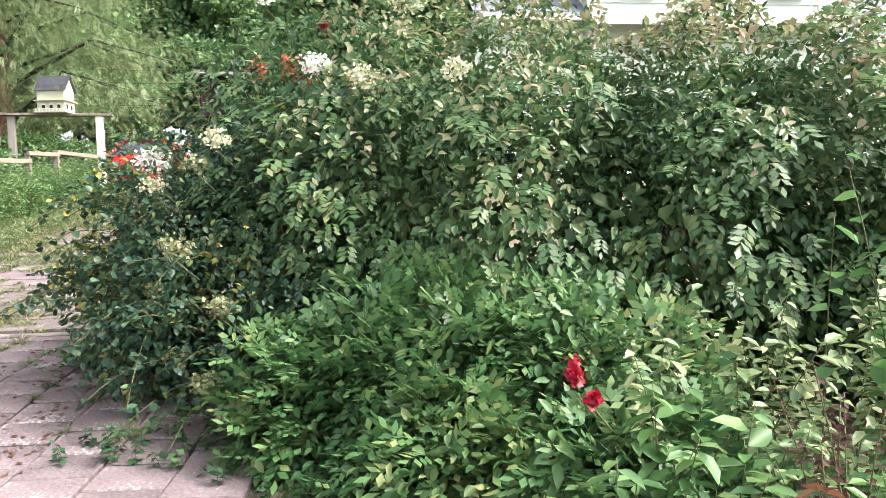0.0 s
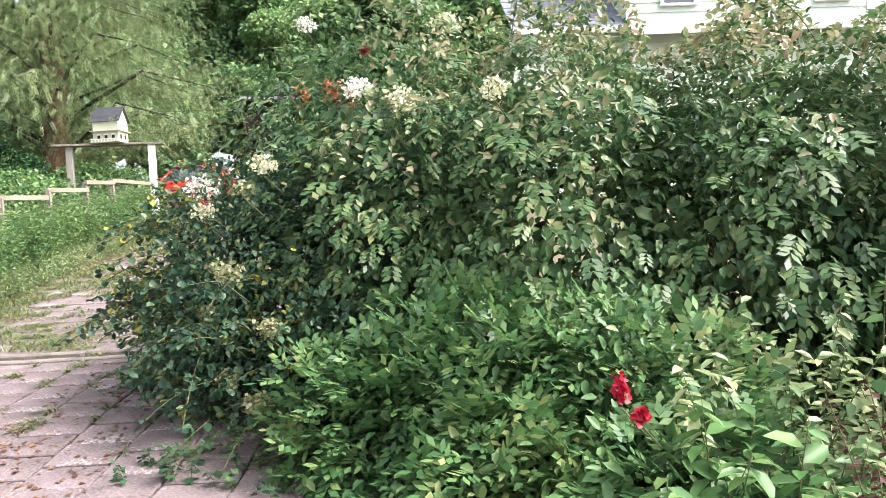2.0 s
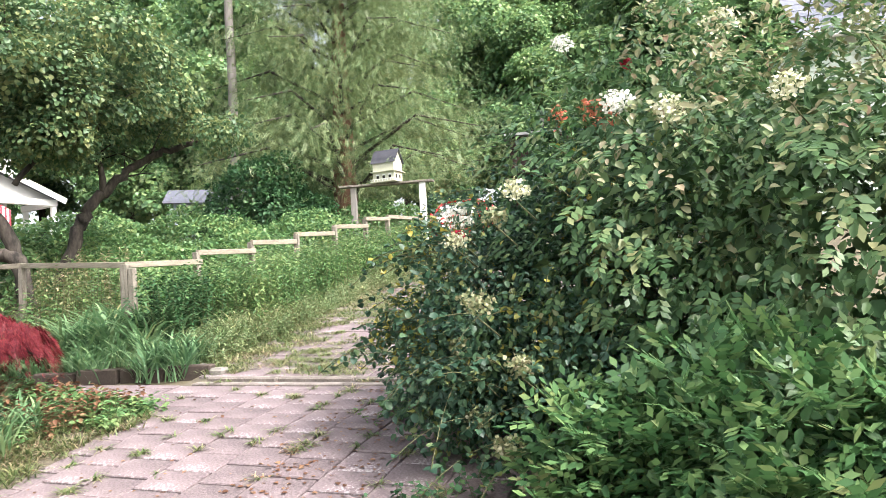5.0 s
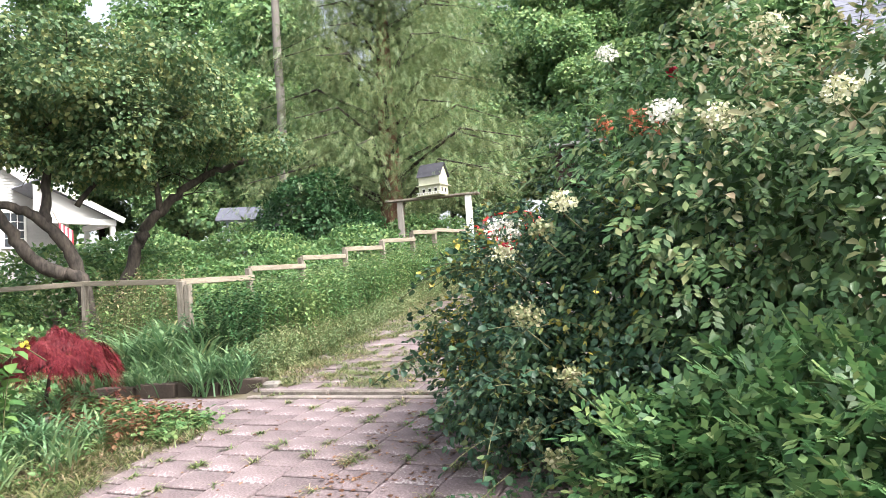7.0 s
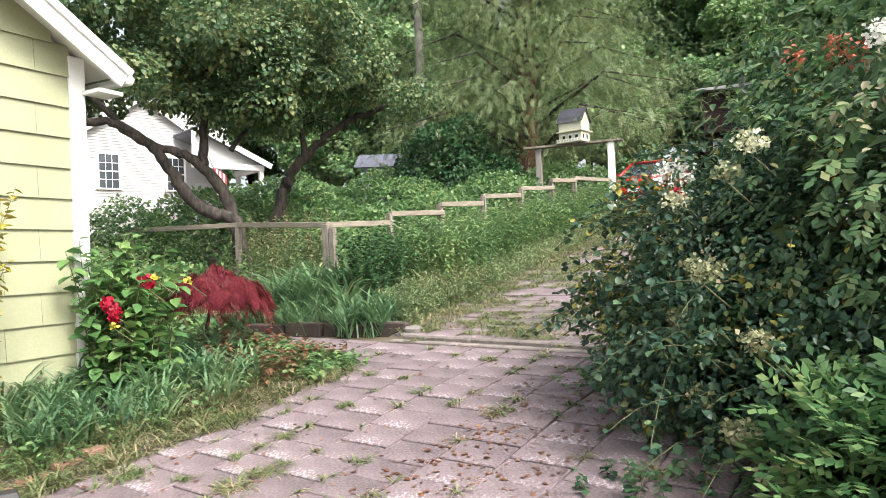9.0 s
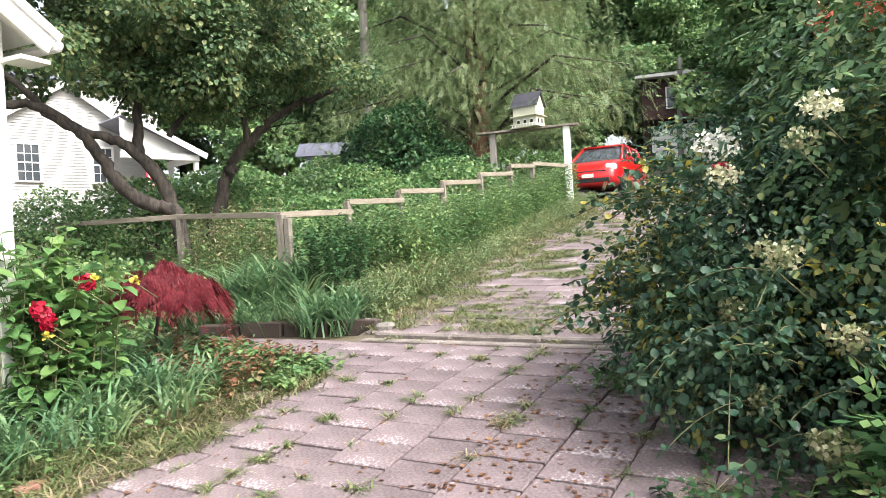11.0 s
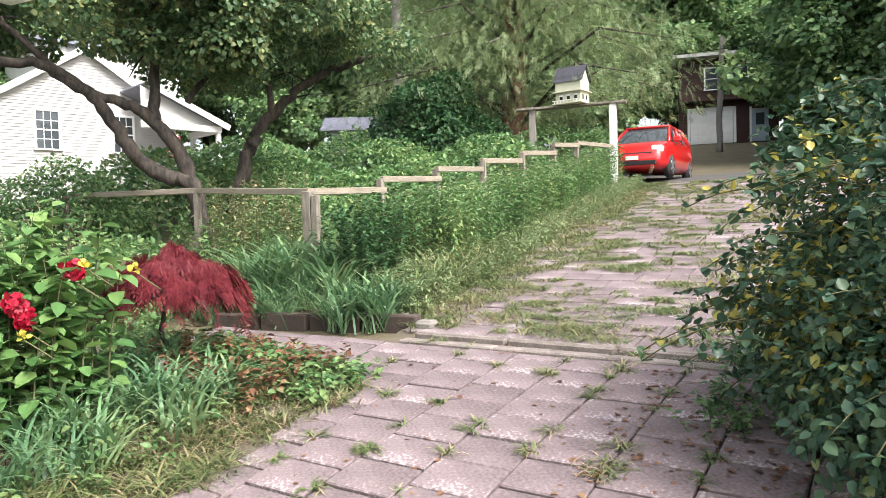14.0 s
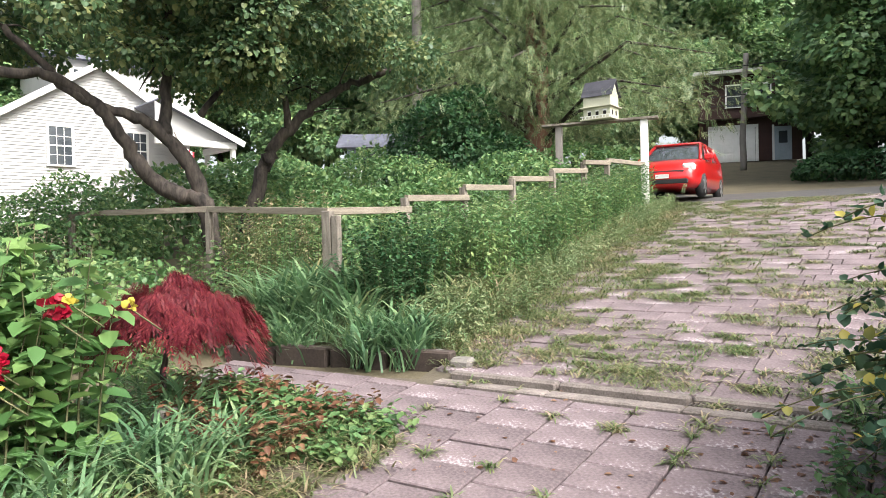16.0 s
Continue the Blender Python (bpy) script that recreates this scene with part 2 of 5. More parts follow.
def height(x, y):
    """The ground's height; numbers or arrays."""
    x, y = np.asarray(x, float), np.asarray(y, float)
    a = (x - ORIGIN.x) * V.x + (y - ORIGIN.y) * V.y
    b = (x - ORIGIN.x) * U.x + (y - ORIGIN.y) * U.y
    edge = np.clip((0.25 - a) / 0.9, 0, 1) * np.clip((-0.95 - b) / 0.6, 0, 1) * np.clip((b + 6.5) / 1.5, 0, 1)      # the raised bed by the house
    garden = np.clip((-0.15 - 0.11 * b - a) / 0.5, 0, 1) * np.clip((b - 0.25) / 0.3, 0, 1) * np.clip((4 - b) / 2, 0, 1)
    return np.interp(b, PROFILE[:, 0], PROFILE[:, 1]) + 0.05 * np.clip(-a - 3, 0, 40) + 0.3 * edge + 0.14 * garden


def H(x, y):
    return float(height(x, y))


def mesh_object(name, verts, faces, mat, parent=None, smooth=False):
    me = bpy.data.meshes.new(name)
    me.from_pydata([tuple(v) for v in verts], [], faces)
    me.materials.append(mat)
    if smooth:
        me.polygons.foreach_set("use_smooth", [True] * len(me.polygons))
    ob = new(name, me)
    ob.parent = parent
    return ob


def part(name, bm, mat, parent=None, label="", smooth=False):
    me = bpy.data.meshes.new(name)
    bm.to_mesh(me)
    bm.free()
    me.materials.append(mat)
    if smooth:
        me.polygons.foreach_set("use_smooth", [True] * len(me.polygons))
    ob = new(name, me)
    ob.parent = parent
    return tagged(ob, label)


def thing(name, label, category, m=None, group="", kind=""):
    ob = new(name)
    ob.empty_display_size = 0.1
    if m is not None:
        ob.matrix_world = m
    return tagged(ob, label, category, group, kind)


def box(bm, lo, hi, bevel=0.0, m=None):
    """A box from corner to corner, bevelled, added to bm."""
    lo, hi = Vector(lo), Vector(hi)
    c, s = (lo + hi) / 2, hi - lo
    r = bmesh.ops.create_cube(bm, size=1, matrix=Matrix.LocRotScale(c, None, s))
    vs = r["verts"]
    if bevel:
        e = list({e for v in vs for e in v.link_edges})
        vs = bmesh.ops.bevel(bm, geom=e, offset=bevel, segments=1, affect='EDGES')["verts"]
    if m is not None:
        bmesh.ops.transform(bm, matrix=m, verts=list({v for v in vs}))
    return bm


def box_part(name, lo, hi, mat, parent=None, bevel=0.0, label="", m=None):
    return part(name, box(bmesh.new(), lo, hi, bevel, m), mat, parent, label)


def tube_arrays(paths, sides=7):
    """Tapering tubes along lists of (point, radius): verts and faces."""
    verts, faces = [], []
    for path in paths:
        start = len(verts)
        pts = [Vector(p) for p, _ in path]
        for i, (p, r) in enumerate(path):
            d = (pts[min(i + 1, len(pts) - 1)] - pts[max(i - 1, 0)])
            d = d.normalized() if d.length > 1e-6 else Vector((0, 0, 1))
            x = d.cross(Vector((0.31, 0.87, 0.38))).normalized()
            y = d.cross(x)
            for k in range(sides):
                ang = 2 * math.pi * k / sides
                verts.append(pts[i] + (x * math.cos(ang) + y * math.sin(ang)) * r)
        for i in range(len(path) - 1):
            for k in range(sides):
                p, q = start + i * sides + k, start + i * sides + (k + 1) % sides
                faces.append((p, q, q + sides, p + sides))
        faces.append(tuple(start + k for k in range(sides))[::-1])
        faces.append(tuple(start + (len(path) - 1) * sides + k for k in range(sides)))
    return verts, faces


def tubes(name, paths, mat, parent=None, sides=7, smooth=True):
    v, f = tube_arrays(paths, sides)
    ob = mesh_object(name, v, f, mat, parent, smooth)
    if len(paths) > 6:
        ob["kind"] = "stuff"
    return ob


# Leaf shapes: along x (length), y (half width), z (lift); faces.
OVATE = (np.array([(0, 0, 0), (0.3, 0.42, 0.1), (0.7, 0.34, 0.06), (1, 0, -0.12), (0.7, -0.34, 0.06), (0.3, -0.42, 0.1)]), [(0, 3, 2, 1), (0, 5, 4, 3)])
SMALL = (np.array([(0, 0, 0), (0.5, 0.42, 0.1), (1, 0, -0.1), (0.5, -0.42, 0.1)]), [(0, 2, 1), (0, 3, 2)])
BLADE = (np.array([(0, 0.5, 0), (0, -0.5, 0), (0.45, 0.5, 0.0), (0.45, -0.5, 0.0), (0.8, 0.3, -0.12), (0.8, -0.3, -0.12), (1, 0, -0.32)]), [(0, 1, 3, 2), (2, 3, 5, 4), (4, 5, 6)])


def compound(pairs, leaflet, width, droop=0.15, sweep=0.6):
    """A feathered leaf: pairs of leaflets along a stalk, and one at its end."""
    verts, faces = [], []
    for i in range(pairs + 1):
        x = 0.18 + 0.82 * i / (pairs + 0.4) if pairs else 0.0
        z = -droop * x * x
        for side in ((1, -1) if i < pairs else (0,)):
            d = Vector((sweep if side else 1, side * 0.9, -0.15)).normalized()
            s = Vector((-d.y, d.x, 0)).normalized()
            o, k = Vector((x * (0.8 if side else 0.82), 0, z)), len(verts)
            verts += [o, o + d * leaflet * 0.5 + s * width, o + d * leaflet, o + d * leaflet * 0.5 - s * width]
            faces += [(k, k + 2, k + 1), (k, k + 3, k + 2)]
    return np.array([tuple(v) for v in verts]), faces


PINNATE = compound(3, 0.42, 0.1)
FROND = compound(9, 0.2, 0.022, 0.3)
TRIPLE = compound(2, 0.5, 0.17)
LACE = compound(3, 0.55, 0.035, 0.5, 1.3)


def leaves(name, shape, places, ways, ups, sizes, mat, parent=None, width=1.0):
    """One mesh of many leaves: their places, the ways they point, the ways their faces turn, their lengths."""
    tv, tf = shape
    places, ways, ups = (np.asarray(q, float) for q in (places, ways, ups))
    d = ways / np.maximum(np.linalg.norm(ways, axis=1, keepdims=True), 1e-6)
    s = np.cross(ups, d)
    s /= np.maximum(np.linalg.norm(s, axis=1, keepdims=True), 1e-6)
    u = np.cross(d, s)
    z = np.asarray(sizes, float)[:, None, None]
    v = places[:, None] + z * (tv[None, :, :1] * d[:, None] + tv[None, :, 1:2] * s[:, None] * width + tv[None, :, 2:] * u[:, None])
    n, k = len(places), len(tv)
    loops = np.array([i for f in tf for i in f])
    counts = np.array([len(f) for f in tf])
    all_loops = (np.arange(n)[:, None] * k + loops[None]).ravel()
    totals = np.tile(counts, n)
    me = bpy.data.meshes.new(name)
    me.vertices.add(n * k)
    me.vertices.foreach_set("co", v.astype(np.float32).ravel())
    me.loops.add(len(all_loops))
    me.loops.foreach_set("vertex_index", all_loops.astype(np.int32))
    me.polygons.add(len(totals))
    me.polygons.foreach_set("loop_start", np.concatenate(([0], np.cumsum(totals)[:-1])).astype(np.int32))
    me.update(calc_edges=True)
    me.materials.append(mat)
    ob = new(name, me)
    ob.parent = parent
    return ob


rng = np.random.default_rng(7)


def balls(n):
    v = rng.normal(size=(n, 3))
    return v / np.linalg.norm(v, axis=1, keepdims=True)


def lumpy(p, scale, seed=0.0):
    """A cheap smooth noise about 0 for an array of places."""
    q = p * scale + seed
    return (np.sin(q[:, 0] * 1.7 + np.sin(q[:, 1] * 1.3) * 1.4) + np.sin(q[:, 1] * 1.9 + np.sin(q[:, 2] * 1.6) * 1.4 + 2) + np.sin(q[:, 2] * 1.8 + np.sin(q[:, 0] * 1.5) * 1.4 + 4)) / 3


def crown_points(blobs, n, depth=0.3, lump=0.12, lump_scale=2.5, bottom=None):
    """Places on and just inside the outside of a mass of ellipsoids (centre, radii), with the way outwards at each."""
    size = np.array([(b[1][0] * b[1][1] + b[1][1] * b[1][2] + b[1][0] * b[1][2]) for b in blobs])
    pts, outs = [], []
    for (c, r), k in zip(blobs, np.ceil(n * 1.5 * size / size.sum()).astype(int)):
        d, r = balls(k), np.array(r, float)
        f = 1 + lump * lumpy(d * r + np.array(c), lump_scale) - depth * rng.random(k) ** 1.6 / r.mean()
        p, o = np.array(c) + d * r * f[:, None], d / r
        pts.append(p)
        outs.append(o / np.linalg.norm(o, axis=1, keepdims=True))
    p, o = np.concatenate(pts), np.concatenate(outs)
    keep = np.ones(len(p), bool)
    for c, r in blobs:
        r = np.array(r, float)
        keep &= (((p - np.array(c)) / r) ** 2).sum(1) > (1 - min(0.6, 1.6 * depth / r.mean())) ** 2
    if bottom is not None:
        keep &= p[:, 2] > height(p[:, 0], p[:, 1]) + bottom
    p, o = p[keep], o[keep]
    pick = rng.permutation(len(p))[:n]
    return p[pick], o[pick]


def broken_up(blobs, k, small):
    """Many small clumps spread through a few large ellipsoids, so that a crown has gaps and an uneven outline."""
    out = []
    for c, r in blobs:
        r = np.array(r, float)
        for d in balls(k):
            p = np.array(c) + d * r * rng.random() ** 0.45
            q = small * rng.uniform(0.6, 1.25)
            out.append((tuple(p), (q * 1.15, q * 1.15, q * 0.75)))
    return out


def crown(name, blobs, n, shape, size, mat, parent=None, depth=0.3, lump=0.12, lump_scale=2.5, droop=0.5, spread=0.7, width=1.0, bottom=None):
    p, o = crown_points(blobs, n, depth, lump, lump_scale, bottom)
    way = o * 0.6 + balls(len(p)) * spread + np.array((0, 0, -droop))
    up = o * 0.7 + np.array((0, 0, 0.8)) + balls(len(p)) * 0.5
    return leaves(name, shape, p, way, up, size * rng.uniform(0.65, 1.3, len(p)), mat, parent, width)


# ---- ground ----
def ground_sheet():
    xs = np.concatenate([-np.geomspace(3000, 42, 14), np.arange(-40, -14, 1.0), np.arange(-14, 5, 0.25), np.arange(5, 50, 1.5), np.geomspace(52, 3000, 14)])
    ys = np.concatenate([-np.geomspace(3000, 32, 14), np.arange(-30, 2, 1.5), np.arange(2, 14, 0.25), np.arange(14, 60, 1.0), np.geomspace(62, 3000, 14)])
    gx, gy = np.meshgrid(xs, ys)
    gz = height(gx, gy) - 0.06
    n, rows = len(xs), len(ys)
    verts = np.stack([gx, gy, gz], -1).reshape(-1, 3)
    faces = [(j * n + i, j * n + i + 1, (j + 1) * n + i + 1, (j + 1) * n + i) for j in range(rows - 1) for i in range(n - 1)]
    ob = mesh_object("ground", verts.tolist(), faces, M_SOIL, smooth=True)
    return tagged(ob, "dark soil and rough lawn of a sloping garden", "ground", kind="structure")


ground_sheet()


def left_edge(b):
    return (-2.4 if -1.0 < b < -0.02 else 0.3) if b < 0 else -0.11 * b - 0.1


def right_edge(b):
    return 4.4 if b < 0 else 4.6


def strip(name, edges, mat, lift, label, category):
    """A band of ground between two edges, row by row."""
    verts, faces = [], []
    for (l, r) in edges:
        for k in range(7):
            x, y = l[0] + (r[0] - l[0]) * k / 6, l[1] + (r[1] - l[1]) * k / 6
            verts.append((x, y, H(x, y) + lift))
    for i in range(len(edges) - 1):
        faces += [(i * 7 + k, i * 7 + k + 1, i * 7 + k + 8, i * 7 + k + 7) for k in range(6)]
    return tagged(mesh_object(name, verts, faces, mat), label, category, kind="structure")


drive = strip("driveway", [(D(min(left_edge(b), 0.1) - 0.15, b), D(right_edge(b) + 0.6, b)) for b in np.arange(-9, 12.6, 0.5)], M_JOINT, -0.02, "driveway of worn pink concrete pavers with weedy joints", "driveway")
strip("road", [(D(a, 12.4), D(a, 17.5)) for a in np.arange(-60, 80, 2.0)], M_ASPHALT, 0.02, "grey asphalt road across the top of the drive", "road")
strip("far_driveway", [(D(-9.5 - 0.12 * b, b), D(-3.2 - 0.12 * b, b)) for b in np.arange(17.4, 42, 1.5)], M_ASPHALT, 0.03, "dark asphalt drive up to a garage", "driveway")


# ---- drain across the drive ----
def drain():
    t = thing("channel_drain", "old concrete channel drain with a rusty grate across the drive", "drain")
    rot = Matrix.Rotation(radians(20), 4, 'Z')

    def place(a, b, z):
        x, y = D(a, b)
        return Matrix.Translation((x, y, H(x, y) + z)) @ rot
    seams = [0.0, 0.95, 1.9, 2.85, 3.8, 4.4]
    for s, e in zip(seams, seams[1:]):
        box_part("curb", (0, -0.14, -0.1), (e - s - 0.012, 0, 0.02), M_CONC, t, 0.012, m=place(s, -0.03, 0) @ Matrix.Rotation(radians(rng.uniform(-0.4, 0.4)), 4, 'Z'))
        box_part("lip", (0, 0, -0.1), (e - s - 0.02, 0.1, 0.04), M_CONC, t, 0.018, m=place(s, 0.07, 0.0) @ Matrix.Rotation(radians(rng.uniform(-0.5, 0.5)), 4, 'Z'))
    # channel floor coloured near-black for the shade between curb and lip
    box_part("channel", (0, -0.03, -0.12), (4.4, 0.07, -0.03), M_DARK, t, m=place(0, 0, 0))
    for i in range(90):
        a = 1.9 + i * 0.028
        box_part("grate_bar", (0, -0.028, -0.02), (0.012, 0.066, 0.0), M_GRATE, t, m=place(a, 0.002, 0.016))
    return t


drain()


# ---- yellow house at the lower end ----
def gable_wall(bm, w, h, peak, thick, y0=0.0, peak_x=None):
    """A wall standing on x from 0 to w, with a gable."""
    px = w / 2 if peak_x is None else peak_x
    pts = [(0, 0), (w, 0), (w, h), (px, peak), (0, h)]
    f = [bm.verts.new((x, y0, z)) for x, z in pts]
    g = [bm.verts.new((x, y0 + thick, z)) for x, z in pts]
    bm.faces.new(f)
    bm.faces.new(g[::-1])
    for i in range(5):
        j = (i + 1) % 5
        bm.faces.new((f[i], g[i], g[j], f[j]))
    bmesh.ops.recalc_face_normals(bm, faces=bm.faces[:])
    return bm


HC = Vector((-6.1, 4.9, -0.12))          # outer corner of the lime house, at its foot


def lime_house():
    # x runs along the gable wall away from the corner, y into the house
    m = Matrix.Translation(HC) @ Matrix.Rotation(radians(-61), 4, 'Z')
    t = thing("lime_house", "lime-green shingled house with white corner boards and a low gable", "house", m)
    w, h, peak = 7.0, 3.1, 5.2
    part("wall", gable_wall(bmesh.new(), w, h, peak, -0.2, -0.02), M_LIME, t)
    box_part("side_wall", (-0.0, -7.0, 0), (0.2, -0.22, h), M_LIME, t)
    box_part("back_wall", (6.8, -7.0, 0), (7.0, -0.22, h), M_LIME, t)
    box_part("rear_wall", (0.2, -7.0, 0), (6.8, -6.8, h), M_LIME, t)
    # courses of big shingles, each lapping over the one below
    lap, z, row = 0.262, 0.05, 0
    while z < peak - 0.2:
        x0 = 0.1 if z < h else 0.1 + (z - h) / (peak - h) * w / 2
        x1 = w - 0.02 if z < h else w - (z - h) / (peak - h) * w / 2
        x = x0
        first = 0.31 if row % 2 else 0.61
        while x < min(x1, 4.6):
            e = min(x + (first if x == x0 else 0.61), x1)
            bm = bmesh.new()
            box(bm, (x + 0.0015, 0, z), (e - 0.0015, 0.012, z + lap + 0.015))
            for v in bm.verts:
                if v.co.z < z + 0.01:
                    v.co.y += 0.012
                if v.co.z > z + lap:
                    v.co.y -= 0.009
            part("shingle", bm, M_LIME, t)
            x = e
        z, row = z + lap, row + 1
    box_part("corner_board", (-0.03, -0.02, 0.0), (0.115, 0.034, h + 0.02), M_WHITE, t, 0.004, "white-painted corner board")
    box_part("corner_board", (-0.032, -0.14, 0.0), (-0.004, -0.022, h + 0.02), M_WHITE, t, 0.004, "white-painted corner board")
    # roof with overhang, verge boards and open eave
    slope = math.atan2(peak - h, w / 2)
    length = (w / 2 + 0.27) / math.cos(slope)
    for side in (0, 1):
        pr = Matrix.Translation((w / 2, 0, peak + 0.06)) @ (Matrix.Rotation(math.pi, 4, 'Z') if side else Matrix.Identity(4)) @ Matrix.Rotation(-slope, 4, 'Y')
        y0, y1 = (-7.2, 0.3) if not side else (-0.3, 7.2)
        box_part("roof", (-length, y0, 0.0), (0, y1, 0.035), M_SLATE, t, m=pr)
        box_part("soffit", (-length + 0.02, y0 + 0.03, -0.022), (0, y1 - 0.03, -0.002), M_WHITE, t, m=pr)
        yb = y1 if not side else y0
        box_part("verge_board", (-length, yb - 0.03, -0.15), (0, yb, -0.003), M_WHITE, t, 0.004, "white verge board", m=pr)
        box_part("verge_trim", (-length - 0.02, yb - 0.01, -0.02), (0, yb + 0.025, 0.05), M_WHITE, t, 0.004, m=pr)
        for k in range(12):
            yy = (-6.9 + k * 0.6) if not side else (0.3 + k * 0.6)
            box_part("rafter_tail", (-length + 0.06, yy, -0.12), (-length + 0.9, yy + 0.045, -0.024), M_WHITE, t, m=pr)
        box_part("gutter", (-length - 0.07, y0 + 0.05, -0.09), (-length - 0.005, y1 + 0.03, 0.0), M_WHITE, t, 0.02, "white gutter with open end", m=pr)
    box_part("eave_return", (-0.24, 0.03, h - 0.3), (0.0, 0.26, h - 0.265), M_WHITE, t, 0.004)
    # window set in the gable wall
    win = box_part("window", (1.3, 0.03, 1.25), (2.26, 0.06, 2.35), M_GLASS, t)
    for lo, hi in (((1.2, 0.02, 1.15), (1.3, 0.085, 2.45)), ((2.26, 0.02, 1.15), (2.36, 0.085, 2.45)), ((1.3, 0.02, 2.35), (2.26, 0.085, 2.45)), ((1.17, 0.02, 1.06), (2.39, 0.11, 1.15)), ((1.3, 0.025, 1.78), (2.26, 0.08, 1.82))):
        box_part("window_frame", lo, hi, M_WHITE, win, 0.005)
    return t


lime_house()


# ---- white clapboard house ----
def sash_window(parent, x0, z0, w, h, y=0.0, cols=2, rows=2, mat=None):
    """A sash window on a wall that faces -y, with frame, sill, bars and glass."""
    win = box_part("window", (x0, y - 0.03, z0), (x0 + w, y - 0.01, z0 + h), M_GLASS, parent)
    f = 0.09
    for lo, hi in (((x0 - f, y - 0.06, z0 - 0.02), (x0, y, z0 + h + f)), ((x0 + w, y - 0.06, z0 - 0.02), (x0 + w + f, y, z0 + h + f)), ((x0, y - 0.06, z0 + h), (x0 + w, y, z0 + h + f))):
        box_part("window_frame", lo, hi, mat or M_WHITE, win, 0.006)
    box_part("window_sill", (x0 - f - 0.03, y - 0.1, z0 - 0.08), (x0 + w + f + 0.03, y, z0 - 0.02), mat or M_WHITE, win, 0.006)
    box_part("meeting_rail", (x0, y - 0.05, z0 + h / 2 - 0.025), (x0 + w, y - 0.02, z0 + h / 2 + 0.025), mat or M_WHITE, win)
    for i in range(1, cols):
        box_part("glazing_bar", (x0 + w * i / cols - 0.012, y - 0.042, z0), (x0 + w * i / cols + 0.012, y - 0.022, z0 + h), mat or M_WHITE, win)
    for j in range(1, rows):
        for q in (0, 1):
            z = z0 + h / 2 * q + h / 2 * j / rows
            box_part("glazing_bar", (x0, y - 0.042, z - 0.012), (x0 + w, y - 0.022, z + 0.012), mat or M_WHITE, win)
    return win


def clapboards(t, x0, x1, z0, z1, y, mat, gap=0.115, peak=None, px=None):
    """Lapping boards on a wall that faces -y; under a gable they shorten with height."""
    z = z0
    while z < (peak or z1) - 0.05:
        l, r = x0, x1
        if z > z1:
            k = (z - z1) / (peak - z1)
            l, r = x0 + (px - x0) * k, x1 - (x1 - px) * k
        bm = box(bmesh.new(), (l, y - 0.028, z), (r, y, z + gap))
        for v in bm.verts:
            if v.co.z > z + gap / 2 and v.co.y < y - 0.01:
                v.co.y = y - 0.002
        part("clapboard", bm, mat, t)
        z += gap


def gable_roof(t, x0, x1, y0, y1, h, peak, px, over, mat, thick=0.08, rake=0.14):
    """Two roof slopes, ridge along y, with white rake boards at the front."""
    for xe, s in ((x0, -1), (x1, 1)):
        run, rise = abs(px - xe), peak - h
        ln, ang = math.hypot(run, rise) + over, math.atan2(rise, run)
        m = Matrix.Translation((px, 0, peak + 0.03)) @ Matrix.Rotation(s * ang, 4, 'Y')
        lo, hi = (0, ln) if s > 0 else (-ln, 0)
        box_part("roof", (lo, y0 - over, 0), (hi, y1 + over, thick), mat, t, m=m)
        box_part("rake_board", (lo, y0 - over - 0.03, -rake), (hi, y0 - over, thick - 0.005), M_WHITE, t, m=m)
        box_part("soffit", (lo, y0 - over, -0.03), (hi, y0, -0.004), M_WHITE, t, m=m)


